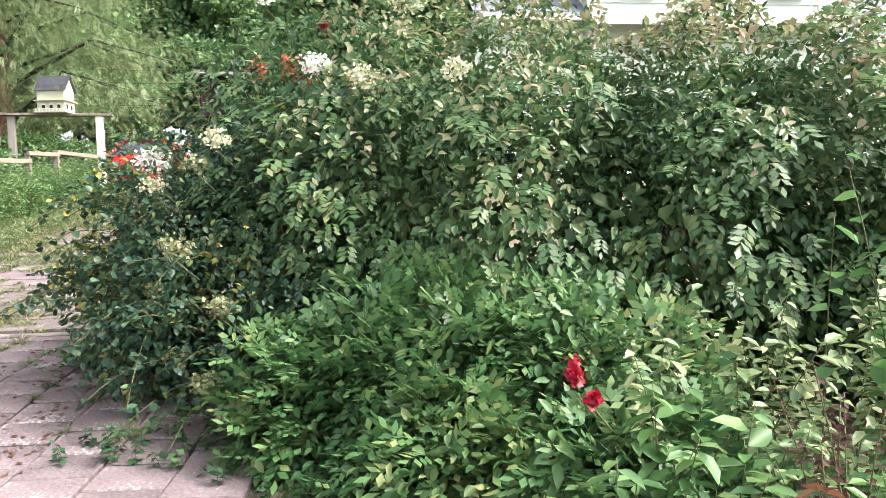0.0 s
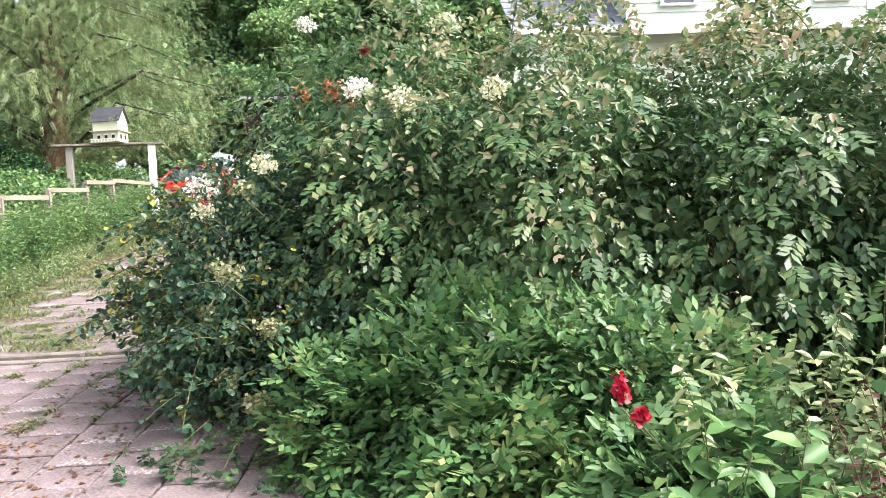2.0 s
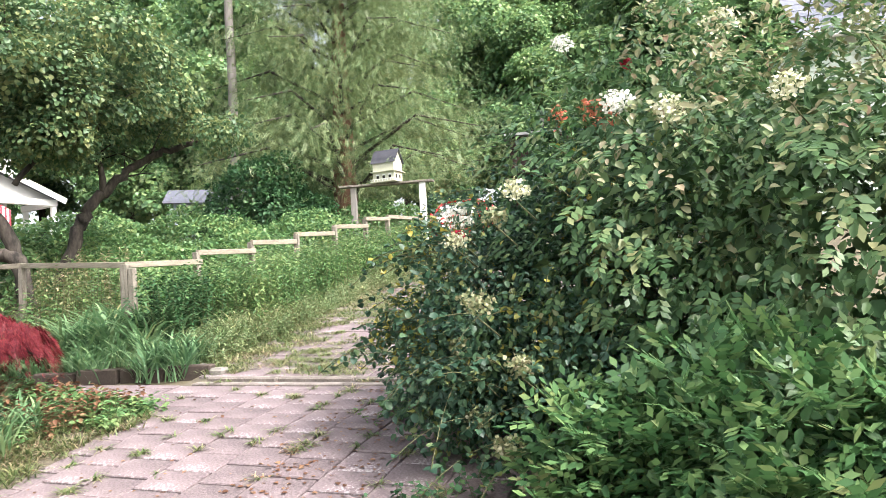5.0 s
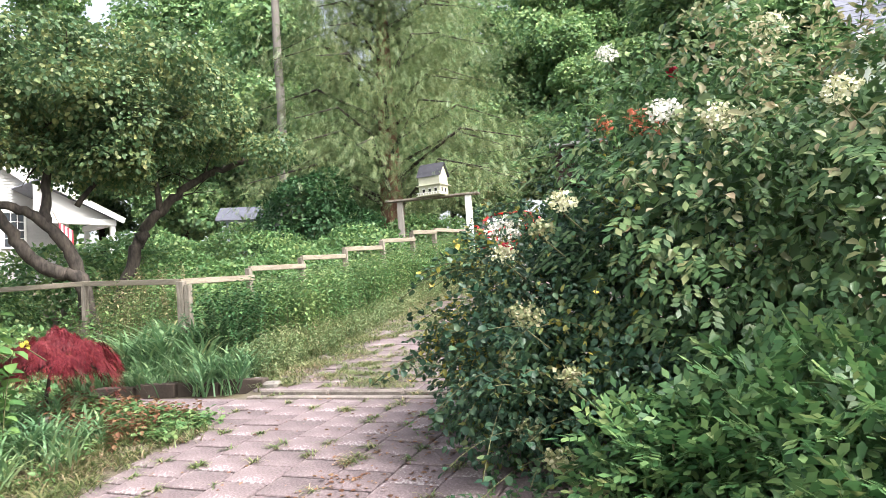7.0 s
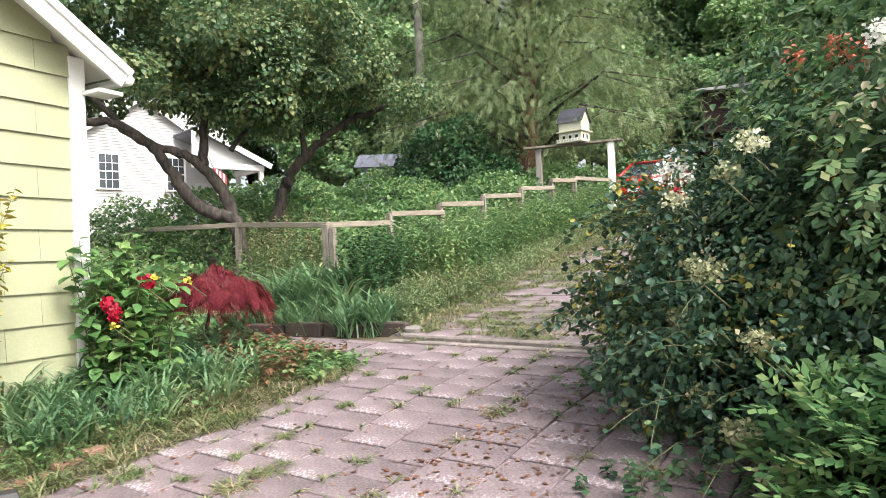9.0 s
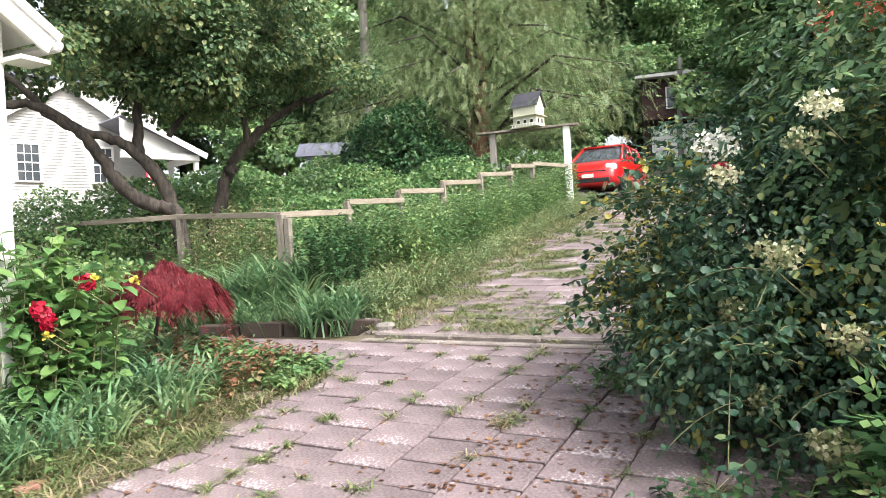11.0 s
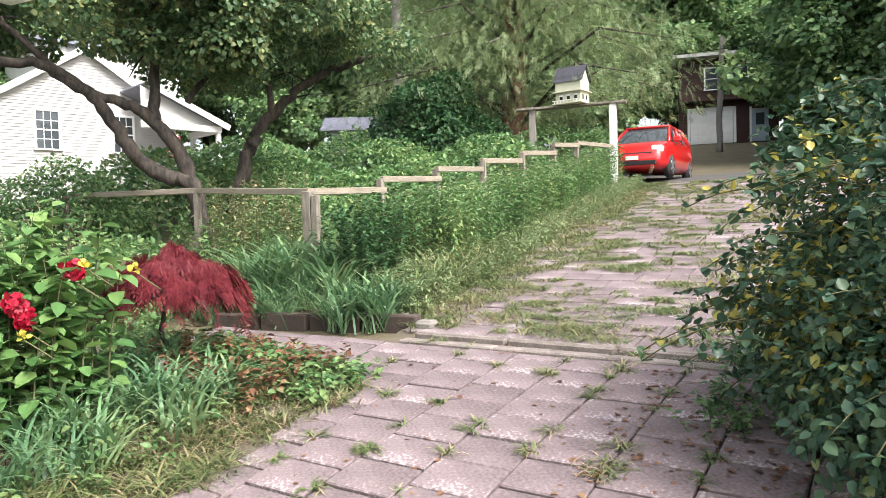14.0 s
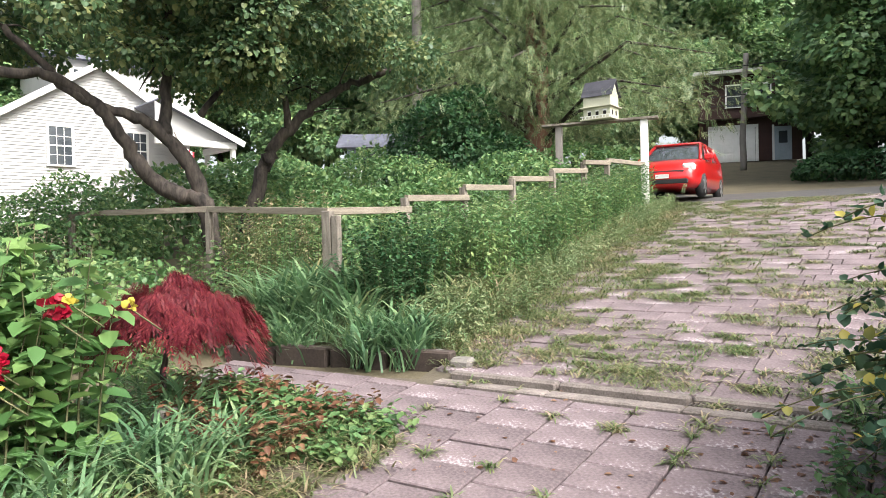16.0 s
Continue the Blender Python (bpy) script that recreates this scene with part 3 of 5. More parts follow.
def white_house():
    m = pose(-30.3, 6.35, 2.75, 0, 0, 99)
    t = thing("white_house", "white clapboard cottage with a gable and a small porch", "house", m)
    w, h, peak, deep = 7.0, 3.2, 5.5, 8.0
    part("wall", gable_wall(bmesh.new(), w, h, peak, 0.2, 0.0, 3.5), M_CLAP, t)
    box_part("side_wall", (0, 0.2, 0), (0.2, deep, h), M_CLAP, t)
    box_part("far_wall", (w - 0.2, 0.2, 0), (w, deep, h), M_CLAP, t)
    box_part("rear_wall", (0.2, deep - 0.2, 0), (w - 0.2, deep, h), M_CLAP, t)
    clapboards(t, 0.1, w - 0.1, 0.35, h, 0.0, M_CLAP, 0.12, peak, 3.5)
    box_part("foundation", (-0.02, -0.03, -0.6), (w + 0.02, 0.0, 0.34), M_GREY, t)
    for x in (-0.02, w - 0.1):
        box_part("corner_board", (x, -0.03, 0.3), (x + 0.12, -0.001, h + 0.05), M_WHITE, t)
    gable_roof(t, 0, w, 0, deep, h, peak, 3.5, 0.28, M_SLATE)
    sash_window(t, 1.75, 1.66, 0.75, 1.36, -0.02, 3, 2)
    sash_window(t, 4.5, 1.66, 0.72, 1.36, -0.02, 3, 2)
    # upper block behind
    box_part("upper_wall", (2.6, 2.5, h), (w + 1.5, 7.0, 6.2), M_CLAP, t)
    box_part("upper_roof", (2.3, 2.2, 6.2), (w + 1.8, 7.3, 6.35), M_SLATE, t)
    sash_window(t, 3.4, 4.6, 0.7, 1.2, 2.5, 2, 2)
    # porch with a shed gable and square post
    px0, px1 = w - 0.9, w + 0.75
    box_part("porch_floor", (px0, -2.6, 0.3), (px1, 0, 0.45), M_WOOD, t)
    for y in (-2.5, -0.3):
        box_part("porch_post", (px1 - 0.17, y, 0.45), (px1, y + 0.17, 2.35), M_WHITE, t, 0.01)
    box_part("porch_beam", (px0 - 1.5, -2.55, 2.35), (px1 + 0.02, -2.35, 2.6), M_WHITE, t, 0.01)
    box_part("porch_beam", (px1 - 0.18, -2.35, 2.35), (px1 + 0.02, 0, 2.6), M_WHITE, t, 0.01)
    pr = Matrix.Translation((px1 + 0.15, 0, 2.62)) @ Matrix.Rotation(radians(24), 4, 'Y')
    box_part("porch_roof", (-3.4, -2.75, 0), (0.1, 0.2, 0.06), M_SLATE, t, m=pr)
    box_part("porch_rake", (-3.4, -2.8, -0.16), (0.12, -2.75, 0.07), M_WHITE, t, m=pr)
    bm = bmesh.new()
    a = [bm.verts.new(v) for v in ((px0 - 1.5, -2.45, 2.6), (px1, -2.45, 2.6), (px0 - 1.5, -2.45, 2.6 + 3.1 * 0.42))]
    bm.faces.new(a)
    part("porch_gable", bm, M_CLAP, t)
    flag = tubes("flag_pole", [[((px0 - 0.1, -2.7, 1.0), 0.025), ((px0 - 1.0, -2.9, 2.75), 0.02)]], M_WOOD, t, 6)
    for i in range(7):
        box_part("stripe", (px0 - 0.78 + i * 0.075, -2.9, 1.15 + 0.04 * (i % 2)), (px0 - 0.705 + i * 0.075, -2.88, 2.3 - i * 0.04), (M_FLAGRED, M_FLAGWHITE)[i % 2], flag, 0.0, "faded cloth stripe")
    return t


white_house()


# ---- mint house behind the bush ----
def mint_house():
    # local origin: the foot of the wall under the first window; x along the wall
    t = thing("mint_house", "pale mint two-storey house with white trim and slate roofs", "house", pose(0.22, 22.96, 0.0, 0, 0, 26))
    x0, x1 = -1.0, 5.75
    box_part("wall", (x0, 0, -0.5), (x1, 6, 9.6), M_MINT, t)
    clapboards(t, x0 + 0.1, x1 - 0.1, 5.6, 9.6, 0.0, M_MINT, 0.26)
    for x in (x0, x1 - 0.2):
        box_part("corner_board", (x, -0.04, 5.0), (x + 0.2, -0.022, 9.6), M_WHITE, t)
    for i in range(3):
        sash_window(t, i * 2.1, 6.86, 0.8, 1.5, -0.03, 1, 1)
    box_part("pent_roof", (x0 - 0.1, -0.6, 6.1), (x1 + 0.1, 0.0, 6.22), M_SLATE, t)
    box_part("pent_fascia", (x0 - 0.1, -0.64, 5.92), (x1 + 0.1, -0.6, 6.2), M_WHITE, t)
    box_part("main_roof", (x0 - 0.4, -0.4, 9.6), (x1 + 0.4, 6.4, 9.8), M_SLATE, t)
    for name, a, b, eave in (("right_wing", x1 + 0.01, x1 + 4.4, 5.75), ("left_wing", x0 - 3.0, x0 - 0.01, 6.3)):
        box_part("wing_wall", (a, 0.3, -0.5), (b, 6, eave), M_MINT, t)
        clapboards(t, a, b, eave - 2.6, eave, 0.3, M_MINT, 0.26)
        pr = Matrix.Translation((0, -0.1, eave - 0.05)) @ Matrix.Rotation(radians(40), 4, 'X')
        for i in range(18):
            box_part("shingle_course", (a, i * 0.2, 0.012), (b + 0.3, i * 0.2 + 0.22, 0.03), M_SLATE, t, m=pr @ Matrix.Translation((0, 0, 0.012 * (i % 2))))
        box_part("gutter", (a, -0.2, eave - 0.17), (b + 0.3, -0.1, eave - 0.03), M_WHITE, t, 0.02)
    return t


mint_house()


# ---- garage house, cabin, poles and cables across the road ----
def garage_house():
    t = thing("red_house", "dark red house with a white garage door at street level", "house", pose(-29.4, 44.4, 5.9, 0, 0, 38))
    box_part("wall", (0.6, 0, 0), (6.6, 0.3, 2.7), M_REDWALL, t)
    box_part("upper_wall", (0.6, -0.6, 2.7), (5.0, 6, 5.4), M_REDWALL, t)
    clapboards(t, 0.6, 5.0, 2.7, 5.4, -0.6, M_REDWALL, 0.2)
    box_part("roof", (0.2, -1.3, 5.4), (4.2, 7, 5.6), M_GREY, t)
    g = box_part("garage_door", (1.3, -0.05, 0), (3.9, 0.0, 2.15), M_WHITE, t)
    for k in range(4):
        for i in range(4):
            box_part("panel", (1.38 + i * 0.63, -0.075, 0.1 + k * 0.52), (1.93 + i * 0.63, -0.05, 0.5 + k * 0.52), M_WHITE, g, 0.02)
    for x in (1.12, 3.92):
        box_part("jamb", (x, -0.1, 0), (x + 0.16, 0.0, 2.3), M_WHITE, t)
    box_part("lintel", (1.12, -0.1, 2.15), (4.08, -0.01, 2.32), M_WHITE, t)
    d = box_part("door", (5.0, -0.05, 0), (6.0, 0, 2.1), M_BLUE, t, 0.01, "pale blue door with a glazed top")
    box_part("pane", (5.25, -0.06, 1.05), (5.75, -0.05, 1.8), M_GLASS, d)
    box_part("door_frame", (4.88, -0.08, 0), (5.0, 0.0, 2.22), M_WHITE, d)
    for x in (2.2, 3.6):
        sash_window(t, x, 3.4, 1.1, 1.3, -0.62, 1, 1)
    return t


garage_house()


def cabin():
    t = thing("cabin", "small pale blue cabin with a dark low roof", "cabin", pose(-27.9, 18.7, 3.1, 0, 0, 58))
    box_part("wall", (0, 0, -0.5), (2.9, 0.2, 2.2), M_BLUE, t)
    box_part("side_wall", (0, 0.2, -0.5), (0.2, 4, 2.2), M_BLUE, t)
    for i in range(9):
        box_part("roof_course", (-0.4, -0.4 + i * 0.3, 2.15 + i * 0.1), (3.2, -0.08 + i * 0.3, 2.25 + i * 0.1), M_SLATE, t)
    sash_window(t, 0.6, 0.9, 0.7, 1.1, -0.01, 1, 1)
    sash_window(t, 1.8, 0.9, 0.7, 1.1, -0.01, 1, 1)
    return t


cabin()


def utility_pole(x, y, tall, r, lean=0.0, label=""):
    z = H(x, y)
    t = thing("utility_pole", label or "weathered grey wooden utility pole", "pole", pose(x, y, z - 0.2))
    n = 14
    tubes("pole", [[((lean * (i / n) ** 2 + 0.03 * math.sin(i * 1.1), 0, (tall + 0.2) * i / n), r * (1 - 0.25 * i / n)) for i in range(n + 1)]], M_POLE, t, 10)
    return t


utility_pole(-18.56, 16.1, 11.0, 0.16)
utility_pole(-22.2, 38.6, 5.9, 0.17, 0.25, "splintered grey utility pole stub by the road")


def cable(p, q, sag, r=0.018):
    p, q = Vector(p), Vector(q)
    pts = [(p.lerp(q, i / 24) - Vector((0, 0, sag * 4 * (i / 24) * (1 - i / 24))), r) for i in range(25)]
    return tagged(tubes("overhead_cable", [pts], M_WIRE, None, 5), "sagging black overhead cable along the road", "cable", "road cables")


for z0, z1, sg in ((7.3, 9.8, 0.5), (8.0, 10.6, 0.6), (8.6, 11.6, 0.7), (6.9, 9.2, 0.45)):
    cable((-28, 27.5, z0), (2, 52, z1), sg)


# ---- fence and bird house ----
def fence():
    t = thing("rail_fence", "weathered grey post and rail fence stepping up the slope", "fence")
    line = [(-14.6, 6.6, 1.9), (-11.9, 8.0, 1.86), (-9.1, 8.5, 1.7), (-9.49, 9.85, 1.9), (-9.85, 11.08, 2.1), (-10.19, 12.27, 2.29), (-10.54, 13.5, 2.5), (-10.88, 14.69, 2.74), (-11.16, 15.65, 2.85), (-11.66, 17.4, 3.0)]
    drop = [0.0, 0.0, 0.15, 0.15, 0.14, 0.14, 0.16, 0.05, 0.1]
    ends = []
    for i, (x, y, z) in enumerate(line):
        g = H(x, y) - 0.1
        lean = pose(x, y, g, rng.uniform(-2, 2), rng.uniform(-2, 2), 25 + rng.uniform(-8, 8))
        s = 0.05 if i != 2 else 0.06
        box_part("post", (-s, -s * 0.8, 0), (s, s * 0.8, z - g - 0.005), M_WOOD, t, 0.008, m=lean)
        if i == 2:
            box_part("post", (s + 0.012, -0.045, 0), (s + 0.1, 0.045, z - g - 0.06), M_WOOD, t, 0.008, m=lean)
        ends.append(Vector((x, y, z)))
    for i, (p, q) in enumerate(zip(ends, ends[1:])):
        a, b = p.copy(), q.copy()
        b.z -= drop[i]
        rail = b - a
        m = Matrix.Translation(a) @ rail.to_track_quat('X', 'Z').to_matrix().to_4x4()
        box_part("rail", (-0.04, -0.035, -0.055), (rail.length + 0.04, 0.035, 0.03), M_RAIL, t, 0.006, m=m)
    # wire netting below the rails
    paths = []
    for p, q in zip(ends[1:], ends[2:]):
        for k in range(1, 8):
            a, b = p - Vector((0, 0, 0.13 * k)), q - Vector((0, 0, 0.13 * k))
            paths.append([(a, 0.0013), (b, 0.0013)])
        n = int((q - p).length / 0.13)
        for k in range(n):
            a = p.lerp(q, k / n)
            paths.append([(a, 0.0013), (a - Vector((0, 0, 0.95)), 0.0013)])
    tubes("netting", paths, M_MESHW, t, 3)
    return t


fence()


def bird_house():
    x, y = -11.66, 17.4
    z = 3.86
    st = thing("bird_house_stand", "two white posts carrying a plank for the bird house", "stand", pose(x, y, 0, 0, 0, 33))
    box_part("post", (-0.08, -0.08, H(x, y) - 0.1), (0.08, 0.08, z), M_WHITE, st, 0.008)
    box_part("post", (-1.95, -0.07, H(x, y) - 0.1), (-1.8, 0.07, z), M_POLE, st, 0.008)
    box_part("plank", (-2.25, -0.13, z), (0.3, 0.13, z + 0.05), M_WOOD, st, 0.006)
    t = thing("bird_house", "cream two-storey bird house with a dark shingled gable roof", "bird house", pose(x, y, z + 0.05, 0, 0, 33) @ pose(-0.92, 0, 0, 0, 0, -15) @ Matrix.Scale(0.9, 4))
    w, d, h = 0.7, 0.52, 0.56
    box_part("floor_board", (-w / 2 - 0.06, -d / 2 - 0.08, 0), (w / 2 + 0.06, d / 2 + 0.08, 0.03), M_CREAMP, t, 0.004)
    lower = box_part("lower_storey", (-w / 2, -d / 2, 0.03), (w / 2, d / 2, 0.3), M_CREAMP, t, 0.003)
    box_part("middle_board", (-w / 2 - 0.06, -d / 2 - 0.08, 0.3), (w / 2 + 0.06, d / 2 + 0.08, 0.325), M_CREAMP, t, 0.004)
    upper = box_part("upper_storey", (-w / 2, -d / 2, 0.325), (w / 2, d / 2, h), M_CREAMP, t, 0.003)
    # storeys are solid: near-black plates paint the shade inside each opening
    for i in range(3):
        cx = -w / 2 + 0.16 + i * 0.2
        hole = box_part("entrance_hole", (cx - 0.04, -d / 2 - 0.004, 0.1), (cx + 0.04, -d / 2 + 0.01, 0.22), M_DARK, lower, 0.003)
        box_part("entrance_frame", (cx - 0.05, -d / 2 - 0.012, 0.2), (cx + 0.05, -d / 2 - 0.002, 0.235), M_WHITE, hole)
    for cy in (-0.12, 0.1):
        box_part("entrance_hole", (w / 2 - 0.01, cy - 0.04, 0.1), (w / 2 + 0.004, cy + 0.04, 0.22), M_DARK, lower, 0.003)
    for i in range(9):
        cx = -w / 2 + i * w / 8
        box_part("baluster", (cx - 0.008, -d / 2 - 0.075, 0.03), (cx + 0.008, -d / 2 - 0.06, 0.085), M_WHITE, t)
    box_part("handrail", (-w / 2 - 0.05, -d / 2 - 0.08, 0.085), (w / 2 + 0.05, -d / 2 - 0.055, 0.1), M_WHITE, t)
    # gable ends left and right (ridge along x)
    peak = 0.95
    bm = bmesh.new()
    pr = [(-d / 2, h), (d / 2, h), (0, peak)]
    f = [bm.verts.new((-w / 2, a, b)) for a, b in pr]
    g = [bm.verts.new((w / 2, a, b)) for a, b in pr]
    bm.faces.new(f[::-1])
    bm.faces.new(g)
    for i in range(3):
        bm.faces.new((f[i], f[(i + 1) % 3], g[(i + 1) % 3], g[i]))
    part("gable", bm, M_CREAMP, t)
    ang = math.atan2(peak - h, d / 2)
    for s in (1, -1):
        m = Matrix.Translation((0, 0, peak + 0.02)) @ Matrix.Rotation(math.pi if s < 0 else 0, 4, 'Z') @ Matrix.Rotation(ang, 4, 'X')
        for k in range(5):
            box_part("shingle_course", (-w / 2 - 0.06, -0.1 - k * 0.1, -0.005 + k * 0.004), (w / 2 + 0.06, 0.005 - k * 0.1, 0.022 - k * 0.0), M_ROOF, t, m=m)
    return t


bird_house()


# ---- car ----
def car():
    x, y = -13.3, 20.9
    t = thing("parked_car", "bright red small hatchback parked nose down by the drive", "car", pose(x, y, H(x, y) + 0.02, 0, 0, -66))
    st = [(-1.93, 0.34, 0.62, 0.62, 0.70), (-1.88, 0.24, 0.95, 0.97, 0.80), (-1.5, 0.2, 0.98, 1.0, 0.845), (-0.6, 0.18, 0.96, 0.98, 0.85), (0.5, 0.18, 0.93, 0.95, 0.85), (0.95, 0.18, 0.91, 0.97, 0.845), (1.5, 0.2, 0.8, 0.88, 0.82), (1.82, 0.22, 0.66, 0.74, 0.74), (1.95, 0.3, 0.5, 0.55, 0.6)]
    verts, faces = [], []
    for px, lo, belt, top, hw in st:
        ring = [(0, lo), (hw * 0.86, lo), (hw, lo + 0.14), (hw, (lo + belt) / 2 + 0.05), (hw * 0.96, belt), (hw * 0.85, top), (hw * 0.45, top + 0.025), (0, top + 0.03)]
        full = [(a, b) for a, b in ring] + [(-a, b) for a, b in ring[-2:0:-1]]
        verts += [(px, a, b) for a, b in full]
    n = 14
    for i in range(len(st) - 1):
        faces += [(i * n + k, (i + 1) * n + k, (i + 1) * n + (k + 1) % n, i * n + (k + 1) % n) for k in range(n)]
    faces += [tuple(range(n)), tuple((len(st) - 1) * n + k for k in range(n))[::-1]]
    body = mesh_object("body", verts, faces, M_CARRED, t, True)
    bm = bmesh.new()
    bm.from_mesh(body.data)
    bmesh.ops.recalc_face_normals(bm, faces=bm.faces[:])
    bm.to_mesh(body.data)
    bm.free()
    # glasshouse: windscreen, sides, rear, then roof and pillars
    base = [(1.12, 0.74, 0.93), (-1.86, 0.7, 0.98)]
    roof = [(0.2, 0.58, 1.42), (-1.5, 0.54, 1.42)]
    (bx0, bw0, bz0), (bx1, bw1, bz1) = base
    (rx0, rw0, rz0), (rx1, rw1, rz1) = roof
    v = [(bx0, -bw0, bz0), (bx0, bw0, bz0), (bx1, bw1, bz1), (bx1, -bw1, bz1), (rx0, -rw0, rz0), (rx0, rw0, rz0), (rx1, rw1, rz1), (rx1, -rw1, rz1)]
    mesh_object("glasshouse", v, [(0, 1, 5, 4), (1, 2, 6, 5), (2, 3, 7, 6), (3, 0, 4, 7)], M_GLASS, t)
    bm = box(bmesh.new(), (rx1 - 0.06, -rw0 - 0.03, 1.41), (rx0 + 0.06, rw0 + 0.03, 1.48), 0.032)
    part("roof", bm, M_CARRED, t, smooth=True)
    for s in (-1, 1):
        for (p, q, r) in (((bx0 + 0.02, s * bw0, bz0), (rx0 + 0.02, s * rw0, rz0), 0.045), ((-0.45, s * 0.725, 0.97), (-0.5, s * 0.565, 1.47), 0.035), ((bx1, s * bw1, bz1), (rx1, s * rw1, rz1), 0.075)):
            tubes("pillar", [[(p, r), (q, r)]], M_CARRED, t, 6)
        mir = box_part("mirror", (0.68, s * 0.87 - 0.1, 0.95), (0.82, s * 0.87 + 0.1, 1.1), M_CARRED, t, 0.03)
        hl = box_part("headlight", (1.58, s * 0.6 - 0.17, 0.6), (1.86, s * 0.6 + 0.14, 0.8), M_LAMP, t, 0.05, "clear headlight")
        for wx in (1.22, -1.18):
            w = thing("wheel", "", "")
            w.parent = t
            w.matrix_local = pose(wx, s * 0.76, 0.3)
            bm = bmesh.new()
            bmesh.ops.create_cone(bm, cap_ends=True, segments=24, radius1=0.3, radius2=0.3, depth=0.19, matrix=Matrix.Rotation(radians(90), 4, 'X'))
            bmesh.ops.bevel(bm, geom=[e for e in bm.edges if e.is_boundary is False and abs(e.calc_face_angle(0)) > 1], offset=0.03, segments=2, affect='EDGES')
            part("tyre", bm, M_RUBBER, w, smooth=True)
            bm = bmesh.new()
            bmesh.ops.create_cone(bm, cap_ends=True, segments=20, radius1=0.06, radius2=0.06, depth=0.21, matrix=Matrix.Rotation(radians(90), 4, 'X'))
            for k in range(6):
                box(bm, (-0.03, -0.102, 0.03), (0.03, 0.102, 0.21), 0.008, Matrix.Rotation(k * math.pi / 3, 4, 'Y'))
            part("rim", bm, M_ALLOY, w)
    box_part("grille", (1.87, -0.5, 0.56), (1.93, 0.5, 0.64), M_BLACK, t, 0.02)
    box_part("air_intake", (1.9, -0.6, 0.3), (1.965, 0.6, 0.44), M_BLACK, t, 0.03)
    box_part("number_plate", (1.955, -0.16, 0.45), (1.975, 0.16, 0.55), M_WHITE, t)
    return t


car()


# ---- trees ----
def curve_path(pts, r0, r1, steps=6, wobble=0.07):
    """A limb through some places, rounded off, tapering from r0 to r1."""
    pts = [Vector(p) for p in pts]
    out = []
    n = len(pts) - 1
    for i in range(n):
        p0, p1, p2, p3 = pts[max(i - 1, 0)], pts[i], pts[i + 1], pts[min(i + 2, n)]
        for k in range(steps + (i == n - 1)):
            t = k / steps
            q = 0.5 * ((2 * p1) + (p2 - p0) * t + (2 * p0 - 5 * p1 + 4 * p2 - p3) * t * t + (3 * p1 - p0 - 3 * p2 + p3) * t ** 3)
            f = (i + t) / n
            w = wobble * r0
            out.append((q + Vector(rng.normal(size=3)) * w, (r0 + (r1 - r0) * f) * (1 + rng.uniform(-0.08, 0.08))))
    return out


def side_twigs(path, n, length, r, droop=0.0, up=0.3):
    out = []
    for _ in range(n):
        p, _r = path[rng.integers(len(path) // 3, len(path))]
        if p.z < 3.9:
            continue
        d = Vector(balls(1)[0]) + Vector((0, 0, up))
        d.normalize()
        q1 = p + d * length * 0.5 + Vector((0, 0, 0.05 * length))
        q2 = p + d * length * rng.uniform(0.8, 1.2) + Vector((0, 0, -droop * length))
        out.append([(p, r), (q1, r * 0.7), (q2, r * 0.25)])
    return out


def apple_tree(name, label, limbs, radii, blobs, n, size):
    t = thing(name, label, "tree")
    paths = [curve_path(l, a, b, wobble=0.16) for l, (a, b) in zip(limbs, radii)]
    trunk = tubes("trunk", paths, M_BARK, t, 9)
    tw = []
    for p in paths:
        tw += side_twigs(p, 12, 0.8, 0.02)
    tubes("branch", tw, M_BARK, t, 5)
    c = crown("crown", broken_up(blobs, 15, 0.52), n, OVATE, size, M_APPLE, t, depth=0.35, lump=0.3, lump_scale=3.0, droop=0.3)
    c["kind"] = "stuff"
    return t


apple_tree("apple_tree", "old spreading apple tree with bent mossy limbs", [
    [(-12.3, 8.3, 0.5), (-12.45, 8.24, 1.3), (-12.5, 8.1, 1.95), (-12.64, 7.62, 2.19), (-12.69, 7.25, 2.54), (-12.67, 6.96, 3.05), (-12.66, 6.5, 3.5), (-12.68, 5.8, 3.72), (-12.75, 4.6, 3.75)],
    [(-12.48, 8.21, 1.75), (-12.52, 7.95, 2.5), (-12.56, 7.54, 2.98), (-12.61, 7.12, 3.24), (-12.67, 6.4, 3.5), (-12.7, 5.6, 4.3)],
    [(-12.56, 7.6, 2.95), (-12.7, 7.66, 3.77), (-12.57, 7.62, 4.35), (-12.3, 7.7, 5.2), (-12.1, 8.0, 5.9)],
    [(-12.5, 8.1, 3.3), (-12.4, 8.9, 4.3), (-12.2, 9.8, 4.9)]],
    [(0.155, 0.06), (0.13, 0.045), (0.09, 0.03), (0.05, 0.02)],
    [((-12.6, 5.4, 5.0), (1.9, 1.7, 1.25)), ((-11.9, 7.4, 5.2), (1.6, 1.5, 1.25)), ((-12.3, 9.4, 5.2), (1.6, 1.7, 1.4)), ((-13.2, 7.6, 5.9), (2.0, 2.2, 1.3)), ((-12.0, 8.5, 4.3), (0.8, 1.0, 0.7))], 38000, 0.088)
